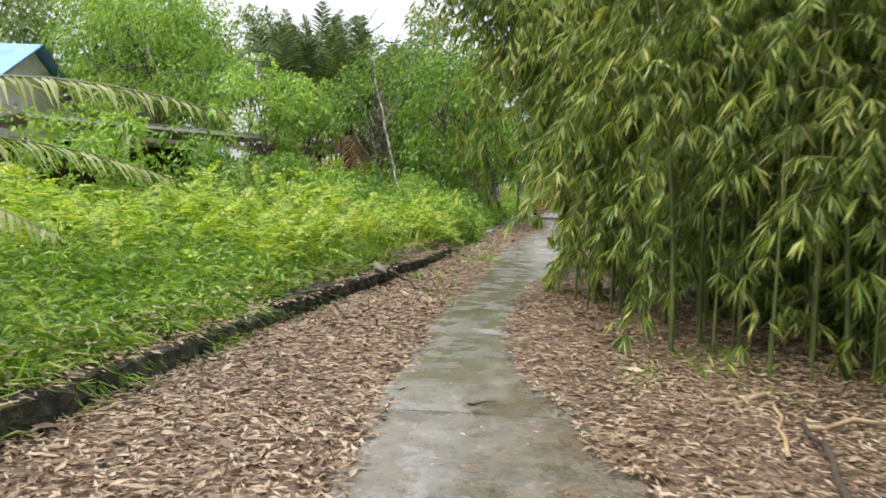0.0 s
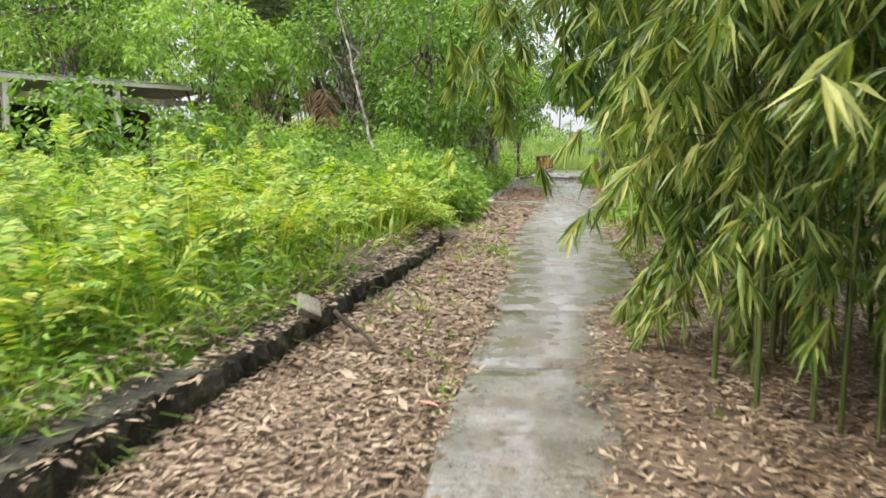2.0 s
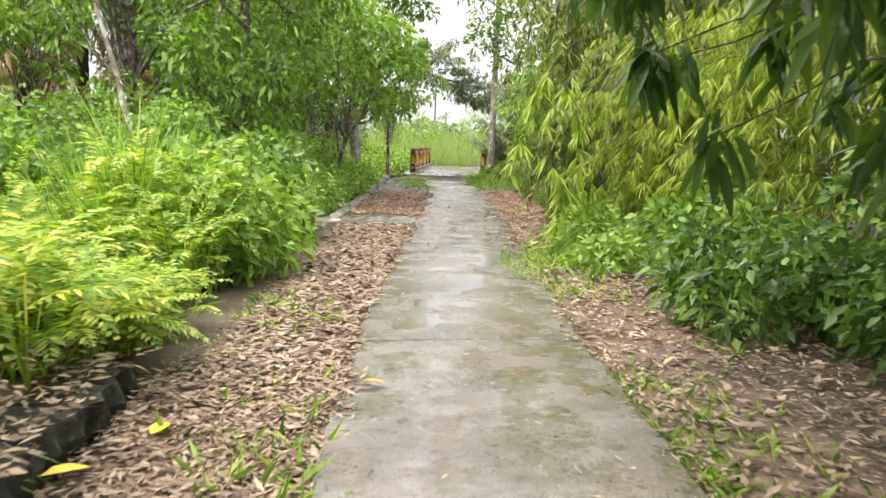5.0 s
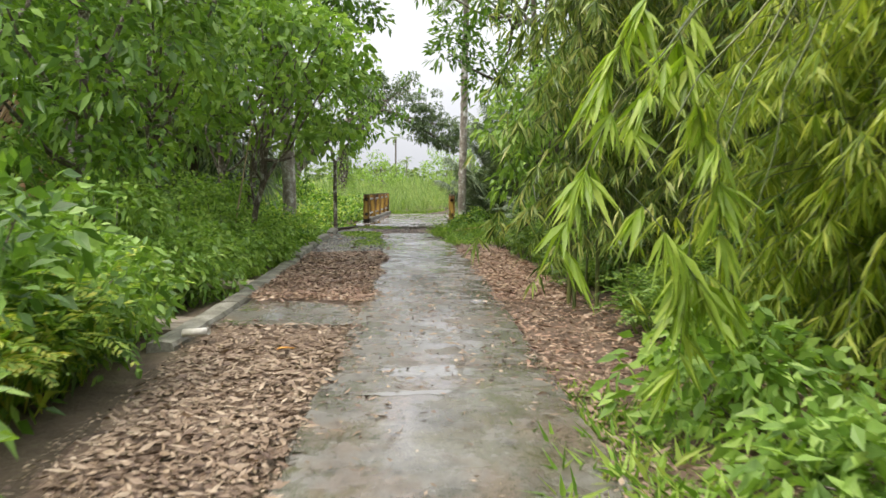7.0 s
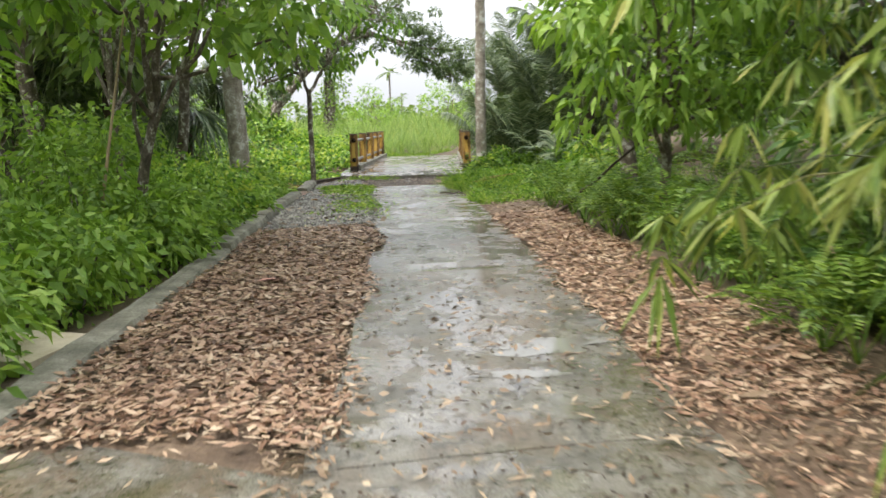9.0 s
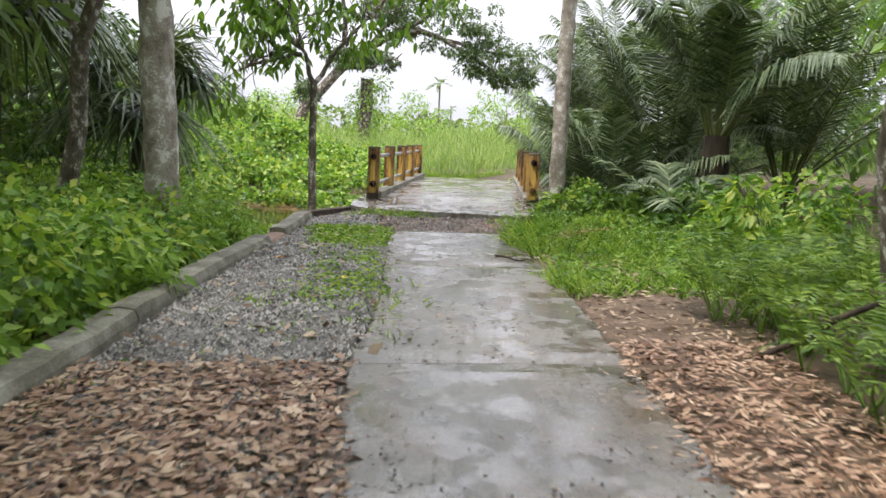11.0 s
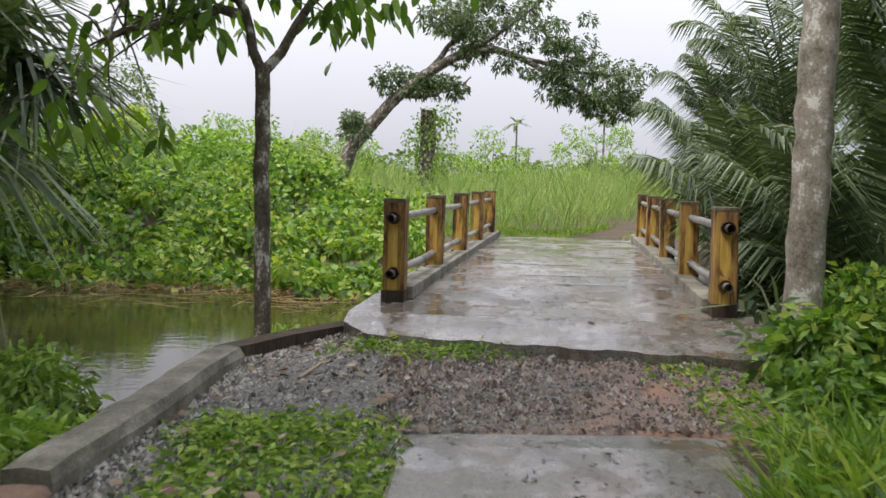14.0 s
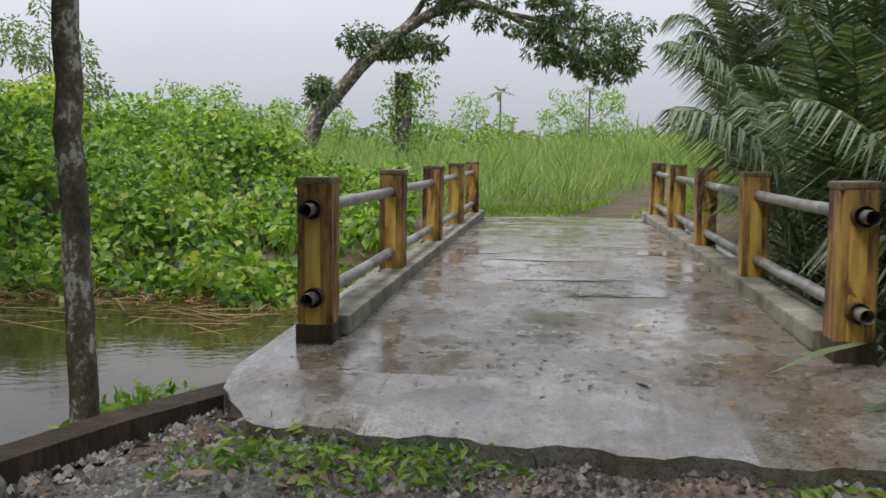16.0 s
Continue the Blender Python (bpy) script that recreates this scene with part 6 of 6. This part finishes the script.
# right-hand verge
xy = in_area(2100, 5.2, 8.6, 36.6, 40.2)
xy = xy[xy[:, 0] > centre(xy[:, 1]) + HALF + 0.02 + 0.15 * np.sin(xy[:, 1] * 3)]
grass_patch("verge_grass", "fresh green grass spilling over the path edge", xy, 0.5, 0.015, L_GRASS, 0.7, 0.6, 7)
sprigs("verge_weeds", "lush leafy weeds among the verge grass", xy[::7], 0.45, 0.09, 0.022, L_MID, 12)
for x, y, rx, h, m in ((7.6, 39.9, 0.6, 0.7, L_DARK), (7.0, 41.3, 0.35, 0.5, L_DARK), (7.9, 38.2, 0.8, 0.9, L_VINE)):
    bush("shrub", "low leafy weeds by the bridge", x, y, rx, rx, h, m, 20, 100, 0.12, 0.05, 0.25)
# strap-leaved plants by the railing
bl = Blades()
for x, y in ((6.55, 42.1), (6.75, 41.85), (7.0, 42.5), (6.6, 42.6), (6.75, 43.1), (6.8, 42.2), (6.85, 43.7), (7.0, 44.4)):
    k = 26
    bl.add(np.array([x, y, 0.0]) + rng.normal(0, 0.06, (k, 3)) * np.array([1, 1, 0]), random_dirs(k, 0.2, 1.0), rng.uniform(0.5, 1.0, k), 0.042, random_dirs(k, 0, 1), OVAL, 0.6)
k = 34
bl.add(np.array([6.68, 42.2, 0.05]) + rng.normal(0, 0.12, (k, 3)) * np.array([1, 1.6, 0]), random_dirs(k, 0.5, 1.0) + np.array([-0.35, -0.25, 0]), rng.uniform(0.6, 1.05, k), 0.045, random_dirs(k, 0, 1), OVAL, rng.uniform(0.4, 0.8, k))
bl.add([(6.5, 42.75, 0.3)], [(-0.8, -0.45, 0.05)], 0.75, 0.06, [(0, 0, 1.0)], BLADE, 0.12)
tagged(put_mesh("strap_plants", bl.mesh("strap_plants", L_PALM)), "long strap-like leaves beside the railing", "plants", kind="stuff")

# left verge weeds
xy = np.concatenate([in_area(420, 3.3, 4.1, 39.0, 40.4), in_area(120, 3.6, 4.9, 41.9, 42.3), in_area(260, 1.4, 2.5, 36.2, 40.4), in_area(110, 2.3, 4.2, 33.6, 37)])
xy = xy[np.abs(xy[:, 0] - edge_left(xy[:, 1]) + 0.1) > 0.14]
grass_patch("weeds", "small green weeds in the gravel", xy, 0.16, 0.014, L_GRASS, 0.9, 0.5, 6)
xy = in_area(1300, -6, 2.3, 35, 40.2)
xy = xy[xy[:, 0] < edge_left(xy[:, 1]) - 0.3]
grass_patch("bank_grass", "green grass and weeds on the canal bank", xy, 0.45, 0.018, L_FERN, 0.7, 0.5, 6)
for x, y, rx, h in ((1.9, 38.3, 0.5, 0.8), (2.2, 39.3, 0.45, 0.65), (1.3, 37.4, 0.5, 0.9), (1.5, 39.6, 0.5, 0.7), (0.6, 39.0, 0.5, 0.9), (2.35, 40.4, 0.35, 0.45), (1.55, 40.9, 0.45, 0.5), (1.75, 41.9, 0.3, 0.4), (3.2, 43.05, 0.2, 0.4)):
    bush("shrub", "light green leafy weeds beside the pond", x, y, rx, rx, h, L_LIGHT, 22, 90, 0.09, 0.03, 0.2, LANCE, group="pond weeds")
sprigs("gravel_weeds", "small bright green weeds spreading over the gravel", np.concatenate([in_area(420, 3.25, 4.05, 39.2, 40.65), in_area(45, 3.7, 4.8, 41.8, 42.1), in_area(120, 3.2, 3.9, 36.2, 39.2), in_area(110, 5.6, 6.4, 40.2, 41.8)]), 0.1, 0.06, 0.022, L_GRASS, 12)
# verge plants along the first stretches
xy = np.concatenate([in_area(60, 2.85, 3.5, 16.6, 19.0), in_area(160, 3.1, 3.9, 19.0, 25), in_area(25, 2.7, 3.2, 7, 9.5), in_area(60, 0.75, 1.35, 15.5, 21), in_area(45, 0.0, 0.75, 11, 15.5)])
grass_patch("weeds", "small green weeds at the path edge", xy, 0.22, 0.022, L_GRASS, 0.9, 0.5, 8)

# ---- far bank ----
cx_ = rng.uniform(-13, 4.3, 1100)
cy_ = 47.6 + 8.5 * rng.random(1100) ** 1.2 - 0.9 * smooth01(1.5, 4.0, cx_)
cz_ = np.maximum(ground_height(cx_, cy_), -0.4) + 0.25 + 0.7 * smooth01(47.6, 53.0, cy_) * np.clip((4.9 - cx_) / 3.0, 0.3, 1) * (0.75 + 0.35 * np.sin(cx_ * 1.3 + cy_ * 0.8)) + 0.22 * np.sin(cx_ * 2.9 + 1.2 * np.sin(cy_ * 2.3)) * np.sin(cy_ * 2.1 + cx_) - 0.25 * rng.random(1100)
cen = np.stack([cx_, cy_, cz_], 1)
bl = crown_leaves(cen, rng.uniform(0.2, 0.46, len(cen)), 84, 0.138, 0.088, 0.3, DIAMOND)
creeper = tagged(put_mesh("creeper", bl.mesh("creeper", L_VINE)), "dense broad-leaved creeper covering the far bank", "creeper", kind="stuff")
xy = in_area(9500, -20, 28, 50.5, 74)
s_ = (xy[:, 0] - BRIDGE[0]) * BU[0] + (xy[:, 1] - BRIDGE[1]) * BU[1]
w_ = (xy[:, 0] - BRIDGE[0]) * BN[0] + (xy[:, 1] - BRIDGE[1]) * BN[1]
trail = (np.abs(w_ - 1.6 - (s_ - 8) * 0.32) < 0.55) & (s_ < 16)
xy = xy[~trail & (s_ > 9.2)]
grass_patch("reed_field", "tall pale green reed grass filling the field", xy, 1.6, 0.015, L_TALL, 0.5, 0.45, 9)
xy = in_area(5000, -60, 100, 74, 140)
grass_patch("reed_field", "tall pale green reed grass in the distance", xy, 2.0, 0.12, L_TALL, 0.4, 0.3, 5)
xy = in_area(900, 4.2, 9.5, 50.4, 54)
s_ = (xy[:, 0] - BRIDGE[0]) * BU[0] + (xy[:, 1] - BRIDGE[1]) * BU[1]
w_ = (xy[:, 0] - BRIDGE[0]) * BN[0] + (xy[:, 1] - BRIDGE[1]) * BN[1]
xy = xy[(s_ > 8.4) & ~((np.abs(w_ - 1.6 - (s_ - 8) * 0.32) < 0.5))]
grass_patch("short_grass", "short green grass at the end of the bridge", xy, 0.3, 0.016, L_GRASS, 0.8, 0.5, 7)

for x, y, rx, h, m in ((-1.2, 56.5, 1.3, 1.7, L_LIGHT), (-3.4, 57.0, 1.6, 2.3, L_FERN), (-5.8, 56.0, 1.7, 2.6, L_LIGHT), (-8.4, 56.5, 1.8, 2.7, L_FERN), (-2.6, 54.0, 0.9, 1.5, L_VINE), (-6.6, 53.5, 1.2, 1.7, L_VINE), (0.6, 58.5, 1.2, 1.5, L_TALL)):
    bush("shrub", "rounded shrub overgrown with creeper on the far bank", x, y, rx, rx, h, m, 50, 110, 0.15, 0.09, 0.45, group="far bank shrubs")

# leaning tree over the field
lean_tree = tagged(base_at("tree", 1.6, 62, ground_z(1.6, 62)), "old leaning tree arching over the field with dark leafy limbs", "tree")
tb = Tubes()
main = np.array([(0, 0, 0.2), (0.4, 0, 1.5), (1.0, 0, 2.2), (1.65, 0, 2.95), (2.6, 0, 3.75), (3.5, 0, 4.3), (4.6, 0, 4.6), (5.6, 0, 4.3), (6.6, 0, 3.75), (7.6, 0, 3.2), (8.3, 0, 2.7)], float)
tb.add(main, np.linspace(0.24, 0.04, len(main)), 9)
put_mesh("trunk", tb.mesh("trunk", M_BARK), lean_tree)
for a, b, ra in (((2.6, 0, 3.75), (4.2, 0.3, 6.0), 0.12), ((3.5, 0, 4.3), (6.2, -0.2, 6.1), 0.11), ((2.1, 0, 3.1), (4.0, -0.2, 3.7), 0.08), ((1.3, 0, 2.5), (2.4, 0.2, 3.7), 0.06), ((5.6, 0, 4.3), (9.3, 0.2, 3.9), 0.08), ((0.4, 0, 1.5), (0.1, 0.1, 2.5), 0.05)):
    tb = Tubes()
    tb.add(bent(a, b, 0.12, 8, 0.05), np.linspace(ra, ra * 0.25, 8), 7)
    put_mesh("limb", tb.mesh("limb", M_BARK), lean_tree)
cen = np.concatenate([main[5:] + rng.normal(0, 0.3, (6, 3)), clump_centres(5.0, 0, 5.3, 2.7, 1.0, 1.2, 64), clump_centres(7.6, 0, 3.75, 2.1, 0.8, 0.75, 40), clump_centres(8.2, 0, 2.9, 0.9, 0.5, 0.5, 12), clump_centres(2.0, 0, 3.5, 0.95, 0.5, 0.4, 15), clump_centres(3.2, 0, 3.3, 0.6, 0.4, 0.35, 8), clump_centres(0.4, 0, 2.1, 0.55, 0.4, 0.35, 9)])
bl = crown_leaves(cen, rng.uniform(0.2, 0.44, len(cen)), 120, 0.16, 0.06, 0.4)
put_mesh("crown", bl.mesh("crown", L_GREY), lean_tree)
ivy = tagged(base_at("tree", 4.35, 62.5, ground_z(4.35, 62.5)), "columnar stump covered in creeper", "tree")
tb = Tubes()
tb.add(bent((0, 0, -0.2), (0, 0, 3.1), 0, 8, 0.03), 0.25, 9)
put_mesh("trunk", tb.mesh("trunk", M_BARK), ivy)
bl = crown_leaves([(rng.normal(0, 0.25), rng.normal(0, 0.25), z) for z in np.linspace(0.5, 3.0, 26)], np.full(26, 0.5), 90, 0.12, 0.07)
put_mesh("foliage", bl.mesh("foliage", L_LIGHT), ivy)
for x, y, h, r, m in ((-5.5, 63, 4.6, 1.5, L_FAR), (-10, 60, 3.4, 2.0, L_LIGHT), (-2.2, 66, 2.8, 1.5, L_LIGHT), (7.5, 75, 3.0, 1.6, L_LIGHT), (12.5, 76, 3.2, 2.2, L_LIGHT), (-15, 62, 4.4, 2.8, L_FAR), (0.5, 74, 2.8, 1.8, L_LIGHT)):
    broad_tree("tree", "small airy tree standing in the reed field", x, y, h, r, m, 0.04, 44, 80, 0.15, 0.06, 0.05, clump_r=0.42, group="field trees")
# distant trees along the horizon
bl = Blades()
far_xy = np.stack([rng.uniform(-160, 220, 240), rng.uniform(170, 260, 240)], 1)
for x, y in far_xy:
    k = 90
    d = random_dirs(k, -0.6, 1)
    r = rng.uniform(2.0, 4.5)
    bl.add(np.array([x, y, 3.2]) + d * r * np.array([1, 1, 0.75]), d + rng.normal(0, 0.7, (k, 3)), 1.3, 0.8, None, DIAMOND, 0.3)
tagged(put_mesh("far_woods", bl.mesh("far_woods", L_FAR)), "low line of distant trees on the horizon", "trees", kind="stuff")
for x, y, h in ((29.2, 150, 8.6), (17.1, 150, 8.2), (24, 190, 6)):
    feather_palm("distant slender palm above the field", x, y, h, 13, 2.0, L_FAR, 0.14, 0.5, 0.09, 16, (-0.2, 1.1), (0.3, 0.7), bark=M_BARK)

# thickets that close the place behind and beside
for x, y, h, r in ((-19, 22, 8, 3), (-18, 12, 8, 3), (-15, 3, 7, 3), (-9, -7, 7, 3), (-3, -9, 7, 3), (3, -9, 7, 3), (9, -5, 7, 3), (10, 3, 7, 3), (12, 10, 7, 3), (12, 17, 7, 3), (13, 24, 7, 3), (12, 38, 7, 2.6), (14, 44, 7, 3), (15, 52, 6, 3), (-15, 40, 7, 3)):
    broad_tree("tree", "dense green tree closing the clearing", x, y, h, r, L_MID, 0.15, 55, 90, 0.26, 0.12, 0.05, clump_r=0.95, group="boundary trees")

# withered grass along the far waterline
bl = Blades()
xs = rng.uniform(-8, 3.8, 1500)
p = np.stack([xs, 47.7 + rng.normal(0, 0.2, 1500) - 0.9 * smooth01(1.5, 4.0, xs), np.full(1500, -0.32)], 1)
bl.add(p, random_dirs(1500, -0.1, 0.5), rng.uniform(0.15, 0.6, 1500), 0.014, None, BLADE, 0.4)
tagged(put_mesh("withered_grass", bl.mesh("withered_grass", L_DEAD)), "withered brown grass trailing in the water", "grass", kind="stuff")
bl = Blades()
xs = rng.uniform(-6, 3.3, 260)
p = np.stack([xs, 46.9 + rng.normal(0, 0.35, 260) - 0.9 * smooth01(1.5, 4.0, xs), rng.uniform(-0.335, -0.31, 260)], 1)
bl.add(p, random_dirs(260, -0.01, 0.03) * np.array([1, 0.35, 1]), rng.uniform(0.4, 1.1, 260), rng.uniform(0.008, 0.02, 260), np.array([0, 0, 1.0]) + rng.normal(0, 0.2, (260, 3)), BLADE, 0.0)
tagged(put_mesh("floating_reeds", bl.mesh("floating_reeds", L_DEAD)), "flattened tan reed stalks floating along the waterline", "reeds", kind="stuff")

# white pipe end lying on the kerb
pipe = tagged(base_at("pipe", 1.38, 26.0, 0.12, -20), "short broken white plastic pipe lying on the kerb", "pipe")
bm = bmesh.new()
bmesh.ops.create_cone(bm, segments=20, radius1=0.03, radius2=0.03, depth=0.2, cap_ends=True)
bmesh.ops.delete(bm, geom=[f for f in bm.faces if abs(f.normal.z) > 0.9], context='FACES_ONLY')
bmesh.ops.solidify(bm, geom=bm.faces[:], thickness=0.006)
ob = part("tube", bm, M_WALL, pipe, smooth=True)
ob.matrix_basis = pose(0, 0, 0, 0, 84, 0)
